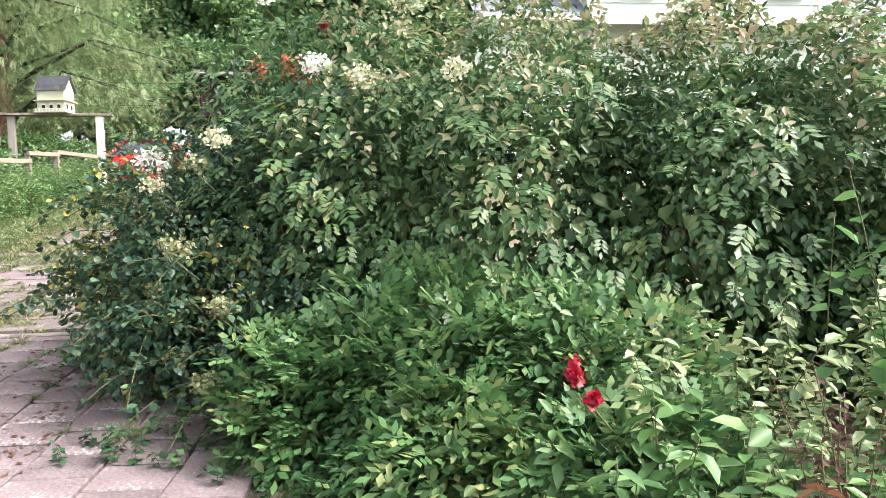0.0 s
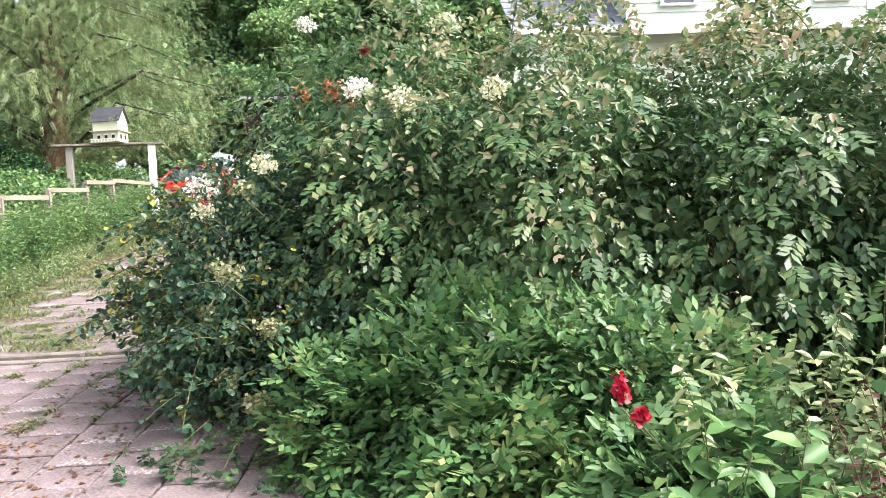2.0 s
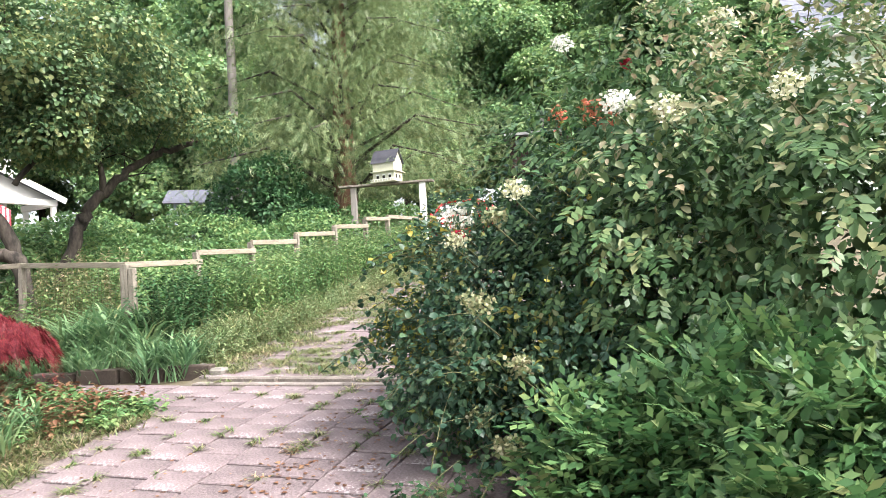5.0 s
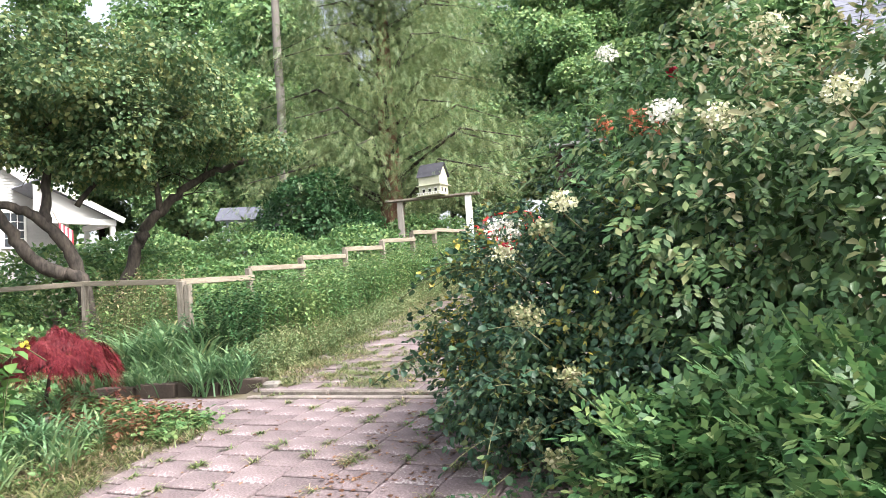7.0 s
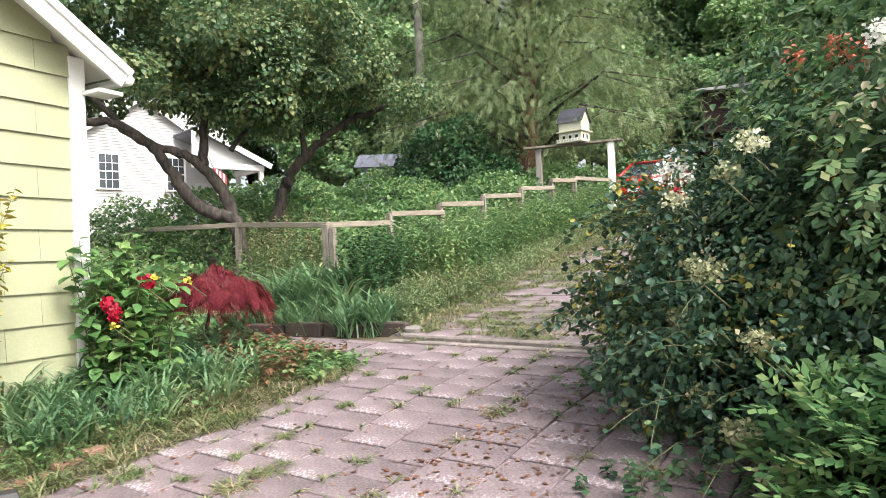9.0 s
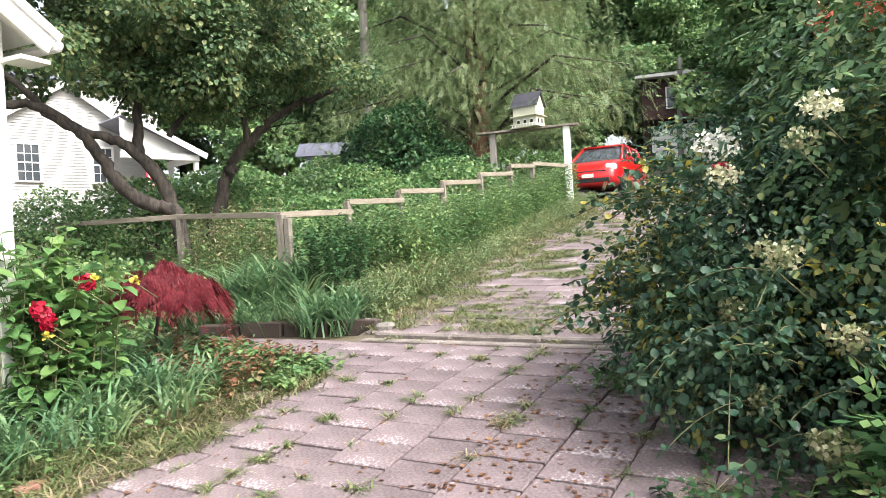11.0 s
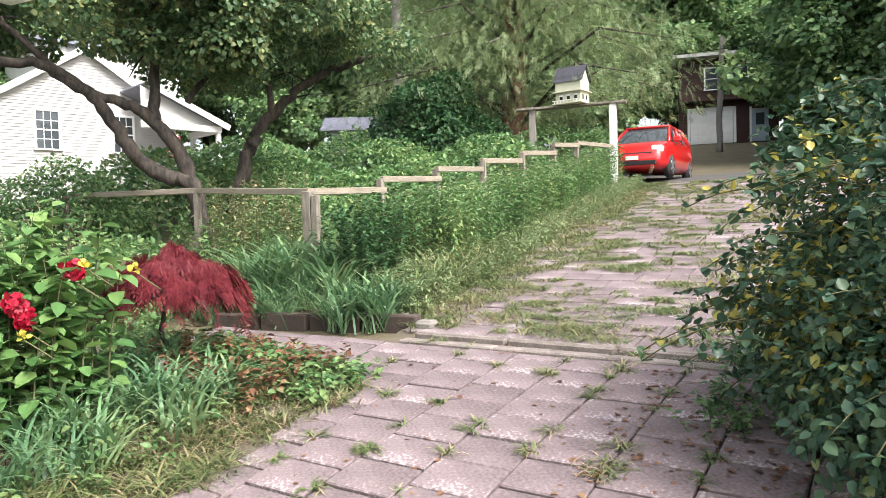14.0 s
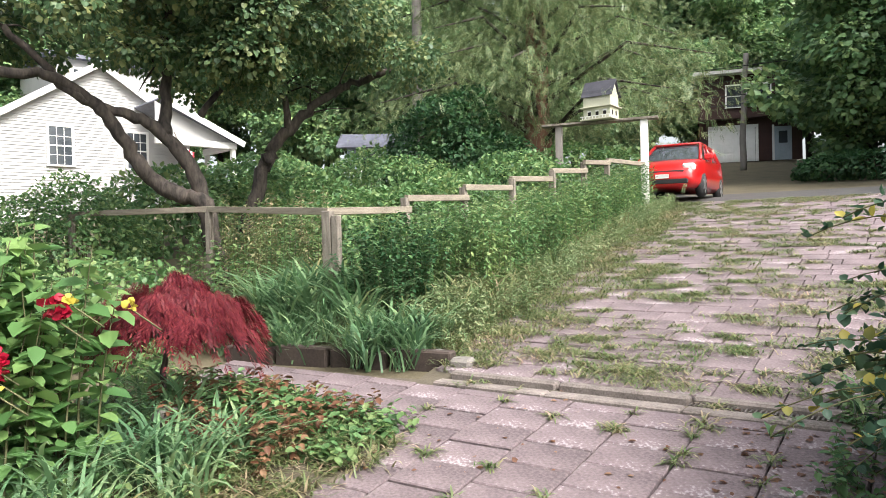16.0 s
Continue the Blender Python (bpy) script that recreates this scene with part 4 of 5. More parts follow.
apple_tree("apple_tree", "leaning apple tree with a dark curved trunk", [
    [(-16.1, 10.0, 1.6), (-15.83, 10.34, 2.78), (-15.71, 10.5, 3.26), (-15.47, 10.88, 3.79), (-15.13, 11.41, 4.32), (-14.79, 11.93, 4.66), (-14.3, 12.6, 4.9)],
    [(-15.5, 10.8, 3.7), (-15.5, 10.7, 4.4), (-15.6, 10.2, 5.2)]],
    [(0.165, 0.06), (0.09, 0.03)],
    [((-15.0, 10.2, 5.6), (1.9, 1.8, 1.4)), ((-14.4, 11.9, 5.6), (1.7, 1.5, 1.35)), ((-15.8, 8.6, 5.4), (1.6, 1.6, 1.2)), ((-15.2, 10.8, 6.5), (2.0, 1.9, 1.2))], 27000, 0.09)


def feathery_tree():
    x, y = -16.8, 19.1
    z = H(x, y)
    t = thing("bald_cypress", "tall feathery light-green conifer with a fluted red-brown trunk", "tree", pose(x, y, z))
    trunk = [[((0.05 * math.sin(i), 0.05 * math.cos(i * 1.3), i * 0.9 - 0.2), 0.46 * (1 - i / 17) * (1.35 if i == 0 else 1)) for i in range(16)]]
    for k in range(7):
        a = k * 0.9
        trunk.append([((0.42 * math.cos(a), 0.42 * math.sin(a), -0.2), 0.16), ((0.3 * math.cos(a), 0.3 * math.sin(a), 1.2), 0.1), ((0.18 * math.cos(a), 0.18 * math.sin(a), 3.0), 0.04)])
    tubes("trunk", trunk, M_REDBARK, t, 9)
    limbs, P, W = [], [], []
    for i in range(64):
        h = 1.6 + 11.5 * (i / 63) ** 1.1
        a = i * 2.4 + rng.uniform(-0.3, 0.3)
        ln = (4.9 * (1 - (h - 1.6) / 15.5) + rng.uniform(-0.6, 0.5))
        d = Vector((math.cos(a), math.sin(a), 0.42))
        base = Vector((0, 0, h))
        tip = base + d * ln
        mid = base + d * ln * 0.55 + Vector((0, 0, 0.25))
        tip.z -= 0.28 * ln
        limbs.append([(base, 0.075), (mid, 0.045), (tip, 0.012)])
        m = 52
        for k in range(m):
            f = 0.22 + 0.78 * (k + rng.random()) / m
            q = base.lerp(mid, f / 0.55) if f < 0.55 else mid.lerp(tip, (f - 0.55) / 0.45)
            for _ in range(13):
                off = Vector(rng.normal(size=3)) * (0.34 + 0.12 * ln * (1 - abs(f - 0.6)))
                off.z = -abs(off.z) * 0.8 + 0.1
                P.append(q + off)
                w = Vector(rng.normal(size=3)) * 0.7 + d * 0.5
                w.z -= 0.75
                W.append(w)
    tubes("limb", limbs, M_BARK, t, 6)
    P, W = np.array([tuple(p) for p in P]), np.array([tuple(w) for w in W])
    c = leaves("crown", FROND, P, W, balls(len(P)) * 0.6 + np.array((0, 0, 1.0)), rng.uniform(0.22, 0.42, len(P)), M_LARCH, t)
    c["kind"] = "stuff"
    return t


feathery_tree()


def woodland_tree(tall, spread, seed, conifer=False):
    t = thing("woodland_tree", "tall leafy tree of the wooded hillside", "tree", pose(0, 0, 0), "hillside woods")
    tubes("trunk", [curve_path([(0, 0, -0.5), (0.15, 0.1, tall * 0.3), (-0.1, 0.2, tall * 0.6), (0.1, 0, tall * 0.92)], 0.3, 0.05)], M_BARK, t, 7)
    blobs = []
    for k in range(9):
        h = tall * (0.28 + 0.64 * k / 8)
        r = spread * (1.0 - 0.55 * (k / 8) ** 1.5) * rng.uniform(0.55, 0.8)
        a = k * 2.4 + seed
        o = spread * 0.38 * (1 - k / 11)
        blobs.append(((o * math.cos(a), o * math.sin(a), h), (r, r, r * 0.72)))
    c = crown("crown", broken_up(blobs, 5, spread * 0.3), 19000, SMALL, 0.26, M_WOODS, t, depth=0.6, lump=0.3, lump_scale=1.2, droop=0.35, width=1.3)
    c["kind"] = "stuff"
    return t


protos = [woodland_tree(15, 4.4, 0.0), woodland_tree(18, 4.8, 1.3), woodland_tree(12, 4.0, 2.9), woodland_tree(8, 3.6, 4.1)]
spots = []
for i in range(46):
    yaw = radians(-16 + 124 * i / 45 + rng.uniform(-1, 1))
    for dist in ((34, 50) if i % 2 else (42, 58)):
        dist += rng.uniform(-3, 3)
        x, y = -1 - math.sin(yaw) * dist, 5 + math.cos(yaw) * dist
        b = (x - ORIGIN.x) * U.x + (y - ORIGIN.y) * U.y
        a = (x - ORIGIN.x) * V.x + (y - ORIGIN.y) * V.y
        if 11 < b < 19.5 or (-18 < a < -1 and b < 47) or (-30 < x < -20 and 36 < y < 47) or (a < -18 and -4 < b < 15 and dist < 44) or (x > -4 and y < 33):
            continue
        spots.append((x, y, dist))
for i, (x, y, dist) in enumerate(spots):
    k = int(rng.integers(0, 3))
    copy_thing(protos[k], pose(x, y, H(x, y), 0, 0, rng.uniform(0, 360)) @ Matrix.Scale(rng.uniform(0.85, 1.2), 4))
for (x, y) in ((-24, 25), (-29, 27), (-35, 20), (-37, 13), (-33, 30), (-39, 27), (-13, 33), (-10.5, 36), (-15, 42), (-8, 31), (-36, 2), (-39, 8), (-30, 37), (-34, 41), (-3.5, 33), (-19.5, 44), (-36, 48), (-33, 52), (-28, 53), (-24, 57), (-31, 47.5)):
    copy_thing(protos[3], pose(x, y, H(x, y), 0, 0, rng.uniform(0, 360)) @ Matrix.Scale(rng.uniform(0.8, 1.15), 4))
for (x, y) in ((-35, 53), (-38, 58), (-33, 59), (-42, 63), (-30, 61), (-46, 58), (-40, 68)):
    copy_thing(protos[1], pose(x, y, H(x, y), 0, 0, rng.uniform(0, 360)) @ Matrix.Scale(rng.uniform(1.15, 1.4), 4))
for p, (x, y) in zip(protos, ((-44, 35), (-20, 60), (-52, 15), (-30, 33))):
    p.matrix_world = pose(x, y, H(x, y))


# ---- the great bush by the drive ----
def flower_head(name, label, category, x, y, z, n, size, spread, mat, shape=SMALL, group=""):
    """A cluster of small petals about a place, on a stalk down into its plant."""
    n = int(n * 2.2)
    p = np.array((x, y, z)) + balls(n) * np.array(spread) * rng.random((n, 1)) ** 0.4
    t = thing(name, label, category, None, group)
    c = leaves("petal_head", shape, p, balls(n) + np.array((0, 0, 0.4)), balls(n) + np.array((0.2, -0.6, 0.5)), size * rng.uniform(0.7, 1.3, n), mat, t, 1.3)
    c["kind"] = "stuff"
    tubes("stalk", [[((x, y, z - spread[2]), 0.004), ((x + 0.05, y + 0.14, z - spread[2] - 0.12), 0.005)]], M_STEM, t, 4)
    return t


BUSH = [((-1.2, 9.1, 1.3), (1.3, 1.35, 1.55)), ((0.1, 9.2, 1.15), (1.5, 1.45, 1.5)), ((1.4, 9.4, 1.1), (1.3, 1.4, 1.4)), ((2.5, 9.4, 0.75), (1.1, 1.3, 1.15)), ((3.5, 9.6, 0.5), (1.2, 1.2, 1.0)), ((2.1, 9.5, 1.35), (1.15, 1.2, 1.2)), ((0.0, 10.2, 1.15), (2.0, 1.2, 1.4))]
ROSE = [((-1.9, 8.6, 0.75), (1.05, 1.1, 1.15)), ((-2.3, 8.9, 0.6), (0.8, 1.0, 0.95)), ((-1.6, 8.1, 0.35), (0.8, 0.8, 0.7)), ((-2.6, 8.8, 0.8), (0.6, 0.9, 0.85)), ((-2.1, 7.85, 0.6), (0.6, 0.6, 0.55)), ((-2.0, 9.2, 1.3), (0.95, 1.0, 1.1)), ((-2.45, 8.6, 1.2), (0.7, 0.8, 0.75)), ((-2.4, 7.9, 0.65), (0.5, 0.55, 0.5))]
LOW = [((-0.1, 7.55, 0.2), (0.75, 0.6, 0.6)), ((-0.7, 7.5, 0.0), (0.7, 0.6, 0.5)), ((0.7, 7.6, 0.15), (0.7, 0.6, 0.55)), ((0.2, 7.0, -0.05), (0.6, 0.45, 0.4)), ((1.0, 6.9, -0.05), (0.6, 0.5, 0.45))]


def great_bush():
    t = thing("honeysuckle_bush", "huge tangled green bush of honeysuckle and climbing vines", "bush")
    c = crown("foliage", BUSH, 46000, OVATE, 0.066, M_BUSH, t, depth=0.5, lump=0.3, lump_scale=3.4, droop=0.6, bottom=0.0, width=0.62)
    c["kind"] = "stuff"
    c = crown("inner_foliage", [(c0, tuple(0.78 * k for k in r)) for c0, r in BUSH], 9000, OVATE, 0.11, M_BUSH, t, depth=0.5, lump=0.1, bottom=0.0)
    c["kind"] = "stuff"
    # hanging sprays of paired leaves
    p, o = crown_points(BUSH, 4200, 0.12, 0.3, 3.4, 0.05)
    c = leaves("spray_foliage", PINNATE, p, o * 0.8 + balls(len(p)) * 0.4 + np.array((0, 0, -0.8)), o + balls(len(p)) * 0.4 + np.array((0, 0, 0.5)), rng.uniform(0.13, 0.22, len(p)), M_BUSH, t)
    c["kind"] = "stuff"
    # pale dry tips on the crown of the bush
    p, o = crown_points(BUSH, 42000, 0.06, 0.3, 3.4, 0.0)
    keep = (p[:, 2] > 1.3 + 1.1 * rng.random(len(p)) ** 0.7) & (p[:, 0] > -1.1)
    p, o = p[keep][:11000], o[keep][:11000]
    c = leaves("pale_foliage", OVATE, p, o * 0.5 + balls(len(p)) * 0.7 + np.array((0, 0, -0.4)), o + np.array((0, 0, 0.8)) + balls(len(p)) * 0.4, 0.062 * rng.uniform(0.7, 1.3, len(p)), M_TAN, t, 0.7)
    c["kind"] = "stuff"
    stems = []
    for i in range(46):
        x, y = rng.uniform(-1.8, 3.6), rng.uniform(8.6, 9.8)
        top = Vector((x + rng.uniform(-0.8, 0.8), y + rng.uniform(-0.9, 0.6), rng.uniform(0.7, 1.2)))
        stems.append([((x, y, H(x, y) - 0.1), 0.018), ((x, y, 0.5), 0.014), (top, 0.006)])
    tubes("stem", stems, M_STEM, t, 5)
    # long loose shoots on top
    P, W, shoots = [], [], []
    for i in range(70):
        q, o2 = crown_points(BUSH[:4], 1, 0.0, 0.1, 2.2, 1.5)
        if not len(q):
            continue
        q = Vector(q[0])
        d = Vector((rng.uniform(-0.5, 0.5), rng.uniform(-0.6, 0.2), rng.uniform(0.5, 1.0))).normalized()
        ln = rng.uniform(0.2, 0.55)
        pts = [q + d * ln * k / 6 + Vector((0, 0, -0.12 * (k / 6) ** 2)) for k in range(7)]
        shoots.append([(v, 0.003) for v in pts])
        for v in pts:
            for s in (-1, 1):
                P.append(v)
                W.append(Vector(rng.normal(size=3)) * 0.5 + Vector((s * 0.8, 0, 0.1)))
    tubes("shoot", shoots, M_STEM, t, 4)
    c = leaves("shoot_foliage", OVATE, np.array([tuple(v) for v in P]), np.array([tuple(v) for v in W]), np.tile((0, -0.3, 1.0), (len(P), 1)), rng.uniform(0.04, 0.075, len(P)), M_VINE, t)
    c["kind"] = "stuff"
    return t


great_bush()


def rose_bush():
    t = thing("rose_bush", "dark green rambling rose with yellowing leaves and seed heads", "bush")
    c = crown("foliage", ROSE, 33000, OVATE, 0.048, M_ROSE, t, depth=0.45, lump=0.34, lump_scale=3.4, droop=0.35, bottom=0.05, width=0.75)
    c["kind"] = "stuff"
    canes, P, W = [], [], []
    for i in range(260):
        q, o = crown_points(ROSE, 1, 0.0, 0.1, 2.2, 0.1)
        if not len(q):
            continue
        q, o = Vector(q[0]), Vector(o[0])
        d = (o + Vector((rng.uniform(-0.8, 0.2), rng.uniform(-0.5, 0.3), rng.uniform(-0.2, 0.5)))).normalized()
        ln = rng.uniform(0.2, 0.62)
        pts = [q - o * 0.2 + d * ln * k / 6 + Vector((0, 0, -0.4 * ln * (k / 6) ** 2)) for k in range(8)]
        canes.append([(v, 0.003) for v in pts])
        for v in pts[2:]:
            for _ in range(3):
                P.append(v)
                W.append(Vector(rng.normal(size=3)))
    tubes("cane", canes, M_STEM, t, 4)
    c = leaves("cane_foliage", OVATE, np.array([tuple(v) for v in P]), np.array([tuple(v) for v in W]), balls(len(P)) * 0.5 + np.array((0, 0, 1)), rng.uniform(0.035, 0.065, len(P)), M_ROSE, t, 1.0)
    c["kind"] = "stuff"
    stems = [[((-2.0 + rng.uniform(-0.5, 0.6), 8.9 + rng.uniform(-0.5, 0.5), H(-2, 8.9) - 0.1), 0.016), ((-2.0 + rng.uniform(-0.8, 0.8), 8.8 + rng.uniform(-0.7, 0.7), rng.uniform(0.8, 1.5)), 0.006)] for _ in range(30)]
    tubes("stem", stems, M_STEM, t, 5)
    return t


rose_bush()


def vine_shrub():
    t = thing("wisteria_shrub", "low bright green shrub of feathered wisteria leaves", "shrub")
    p, o = crown_points(LOW, 2600, 0.3, 0.25, 3.5, 0.05)
    c = leaves("feathered_foliage", PINNATE, p, o * 0.7 + balls(len(p)) * 0.5 + np.array((0, 0, -0.1)), o * 0.5 + np.array((0, 0, 1.0)) + balls(len(p)) * 0.3, rng.uniform(0.13, 0.22, len(p)), M_VINE, t)
    c["kind"] = "stuff"
    c = crown("foliage", LOW, 8500, OVATE, 0.07, M_VINE, t, depth=0.4, lump=0.3, droop=0.5, bottom=0.0, width=0.6)
    c["kind"] = "stuff"
    stems = [[((x, 7.5, H(x, 7.5) - 0.05), 0.012), ((x + 0.1, 7.3, 0.4), 0.005)] for x in np.linspace(-1.0, 1.3, 14)]
    tubes("stem", stems, M_STEM, t, 5)
    return t


vine_shrub()
for x, y, z, n, s, mat in ((-1.5, 7.62, 1.72, 80, 0.1, M_CREAM), (-1.0, 8.03, 2.22, 90, 0.11, M_WHITEFL), (-0.63, 7.96, 2.08, 100, 0.12, M_CREAM), (0.01, 7.88, 2.06, 80, 0.1, M_CREAM), (-1.95, 9.0, 3.05, 60, 0.1, M_WHITEFL), (-0.55, 8.6, 2.72, 90, 0.14, M_CREAM),
                           (-2.1, 7.75, 1.62, 110, 0.13, M_WHITEFL), (-2.0, 7.62, 1.45, 60, 0.09, M_CREAM), (-1.55, 7.25, 1.05, 90, 0.12, M_SEED), (-1.5, 7.4, 1.55, 50, 0.08, M_SEED), (0.35, 7.95, 2.3, 40, 0.09, M_SEED)):
    flower_head("hydrangea_head", "cream-white panicle flower head in the bush", "flower", x, y, z, n, 0.023, (s, s, s * 0.7), mat, SMALL, "white flower heads")
for x, y, z, n, s in ((-1.35, 7.2, 0.25, 70, 0.1), (-1.75, 7.45, 0.35, 70, 0.1), (-1.1, 7.1, 0.15, 60, 0.1), (-1.9, 7.5, 0.75, 50, 0.09), (-1.3, 7.3, 0.7, 50, 0.09)):
    flower_head("seed_head", "yellow-green seed head on the rose bush", "seed head", x, y, z, n, 0.028, (s, s, s * 0.8), M_SEED, SMALL, "seed heads")
for x, y, z in ((-1.2, 8.6, 2.62), (-2.05, 7.7, 1.48)):
    flower_head("rose_bloom", "small red bloom on the bush", "flower", x, y, z, 24, 0.035, (0.035, 0.035, 0.03), M_REDFL)
for x, y, z in ((-1.75, 9.0, 2.45), (-1.55, 8.9, 2.35), (-2.1, 9.1, 2.5)):
    flower_head("salmon_spray", "faded salmon-orange flower spray", "flower", x, y, z, 30, 0.04, (0.09, 0.06, 0.12), M_SALMON)
for x, y, z, h in ((0.9, 6.16, 0.64, 0.13), (0.96, 6.13, 0.56, 0.05)):
    flower_head("red_flower_spike", "crimson flower spike above green leaves", "flower", x, y, z, 34, 0.022, (0.022, 0.022, h / 2), M_REDFL)


# ---- plants beside the bush ----
def leafy_stems(name, label, category, xs, hgt, n_leaf, size, mat, shape=OVATE, width=1.0, lean=0.15, stem=0.005, group="", gap_low=0.1):
    """Upright stems with leaves all the way up."""
    t = thing(name, label, category, None, group)
    stems, P, W = [], [], []
    for x, y in xs:
        z0, h = H(x, y) - 0.06, hgt * rng.uniform(0.75, 1.15)
        dx, dy = rng.uniform(-lean, lean) * h, rng.uniform(-lean, lean) * h
        pts = [Vector((x + dx * f * f, y + dy * f * f, z0 + h * f)) for f in np.linspace(0, 1, 6)]
        stems.append([(p, stem * (1 - 0.7 * i / 5)) for i, p in enumerate(pts)])
        for k in range(n_leaf):
            f = gap_low + (1 - gap_low) * (k + rng.random()) / n_leaf
            i = min(int(f * 5), 4)
            q = pts[i].lerp(pts[i + 1], f * 5 - i)
            a = k * 2.4 + rng.uniform(-0.4, 0.4)
            P.append(q)
            W.append((math.cos(a), math.sin(a), rng.uniform(-0.75, 0.45)))
    tubes("stem", stems, M_STEM, t, 4)
    c = leaves("foliage", shape, np.array([tuple(p) for p in P]), np.array(W), np.array(W) * np.array((0.7, 0.7, 0)) + np.array((0, 0, 0.8)) + balls(len(P)) * 0.35, size * rng.uniform(0.6, 1.25, len(P)), mat, t, width)
    c["kind"] = "stuff"
    return t


def patch_xy(n, x0, x1, y0, y1):
    return [(rng.uniform(x0, x1), rng.uniform(y0, y1)) for _ in range(n)]


def drive_xy(n, a0, a1, b0, b1):
    return [D(rng.uniform(a0, a1), rng.uniform(b0, b1)) for _ in range(n)]


leafy_stems("pale_shrub", "bushy pale green garden plant with upright stems", "plant", patch_xy(80, 1.0, 3.5, 6.5, 8.0), 0.95, 38, 0.085, M_PALE, OVATE, 0.55, 0.3)
leafy_stems("phlox", "green phlox with narrow pointed leaves", "plant", patch_xy(80, 0.75, 2.6, 5.8, 6.8), 0.66, 28, 0.1, M_WEED, OVATE, 0.5, 0.3)
leafy_stems("goldenrod", "pale yellow-green goldenrod tops", "plant", patch_xy(36, 0.8, 2.0, 5.55, 6.1), 0.62, 60, 0.045, M_MUM, SMALL, 0.6)
leafy_stems("shade_weeds", "low green weeds under the bush beside the drive", "weeds", patch_xy(90, -2.1, -0.2, 6.8, 7.7), 0.22, 14, 0.05, M_IVY, SMALL, 1.0, 0.4, 0.003)
leafy_stems("broad_plant", "broad-leaved plant with large pointed green leaves", "plant", patch_xy(6, 1.1, 1.4, 6.2, 6.5), 0.78, 20, 0.11, M_HIB, OVATE, 0.65)
leafy_stems("squash_vine", "large lobed pale green leaves on tall stems", "plant", patch_xy(9, 1.75, 2.3, 6.8, 7.2), 1.5, 14, 0.1, M_HIB, OVATE, 1.2)
leafy_stems("dock", "dark purple-brown dried seed stalks", "plant", patch_xy(10, 1.62, 1.82, 5.9, 6.1), 1.15, 90, 0.028, M_DOCK, SMALL, 0.8, 0.25)
leafy_stems("rusty_frond", "rust-orange withered leaves on thin stalks", "plant", patch_xy(4, 1.6, 1.74, 5.75, 5.95), 0.8, 10, 0.1, M_RUST, OVATE, 0.45, 0.2, gap_low=0.55)


leafy_stems("edge_weeds", "green weeds creeping over the drive's far edge", "weeds", drive_xy(170, 2.75, 3.6, -1.3, 0.7), 0.22, 14, 0.05, M_WEED, OVATE, 0.7, 0.5, 0.003)
leafy_stems("verge_weeds", "grassy green weeds along the upper drive edge", "weeds", drive_xy(260, 3.2, 4.6, 0.8, 6.5), 0.26, 16, 0.055, M_WEED, OVATE, 0.5, 0.4, 0.003)


# ---- the bank of weeds between drive and fence ----
def bank_xy(n, lo, hi, b0, b1):
    out = []
    for _ in range(n):
        b = rng.uniform(b0, b1)
        out.append(D(left_edge(max(b, 0.01)) - rng.uniform(lo, hi), b))
    return out


leafy_stems("tall_weeds", "tall feathery green weeds crowding the fence", "weeds", bank_xy(1150, 0.45, 2.1, 2.0, 11.0), 1.0, 38, 0.08, M_WEED, OVATE, 0.42, 0.12, 0.004)
leafy_stems("ragweed", "yellow-green ragged weeds along the drive edge", "weeds", bank_xy(700, 0.0, 0.8, 0.5, 11.4), 0.36, 22, 0.065, M_PALE, OVATE, 0.3, 0.25, 0.003)
leafy_stems("dark_shrub", "dark rounded shrub in front of the fence", "shrub", bank_xy(60, 0.9, 1.7, 0.8, 1.9), 1.0, 60, 0.06, M_IVY, OVATE, 0.8, 0.3)


def strap_clumps(name, label, category, places, n, length, width, mat, lift=1.0):
    """Clumps of long arching leaves."""
    t = thing(name, label, category)
    P, W, single = [], [], len(places) <= 100
    for x, y in places:
        z = H(x, y) - 0.05
        if single:
            P, W = [], []
        for _ in range(n):
            a = rng.uniform(0, 2 * math.pi)
            P.append((x + rng.normal() * 0.05, y + rng.normal() * 0.05, z))
            W.append((math.cos(a) * rng.uniform(0.25, 0.9), math.sin(a) * rng.uniform(0.25, 0.9), lift * rng.uniform(0.7, 1.3)))
        if single:
            leaves("leaf_clump", BLADE_ARCH, np.array(P), np.array(W), np.tile((0, 0, 1.0), (n, 1)), length * rng.uniform(0.55, 1.2, n), mat, t, width)
    if not single:
        c = leaves("blade_foliage", BLADE_ARCH, np.array(P), np.array(W), np.tile((0, 0, 1.0), (len(P), 1)), length * rng.uniform(0.55, 1.2, len(P)), mat, t, width)
        c["kind"] = "stuff"
    return t


BLADE_ARCH = (np.array([(0, 0.5, 0), (0, -0.5, 0), (0.35, 0.6, 0.04), (0.35, -0.6, 0.04), (0.65, 0.5, -0.03), (0.65, -0.5, -0.03), (0.86, 0.3, -0.2), (0.86, -0.3, -0.2), (1, 0, -0.42)]), [(0, 1, 3, 2), (2, 3, 5, 4), (4, 5, 7, 6), (6, 7, 8)])
strap_clumps("daylily", "arching green daylily leaves with yellowing tips", "plant", bank_xy(85, 0.3, 3.4, 0.12, 0.75), 18, 0.48, 0.045, M_BLADE)
strap_clumps("spiderwort", "blue-green strap-leaved clump by the fence", "plant", bank_xy(30, 1.2, 3.2, 0.7, 1.5), 34, 0.75, 0.04, M_BLADE)
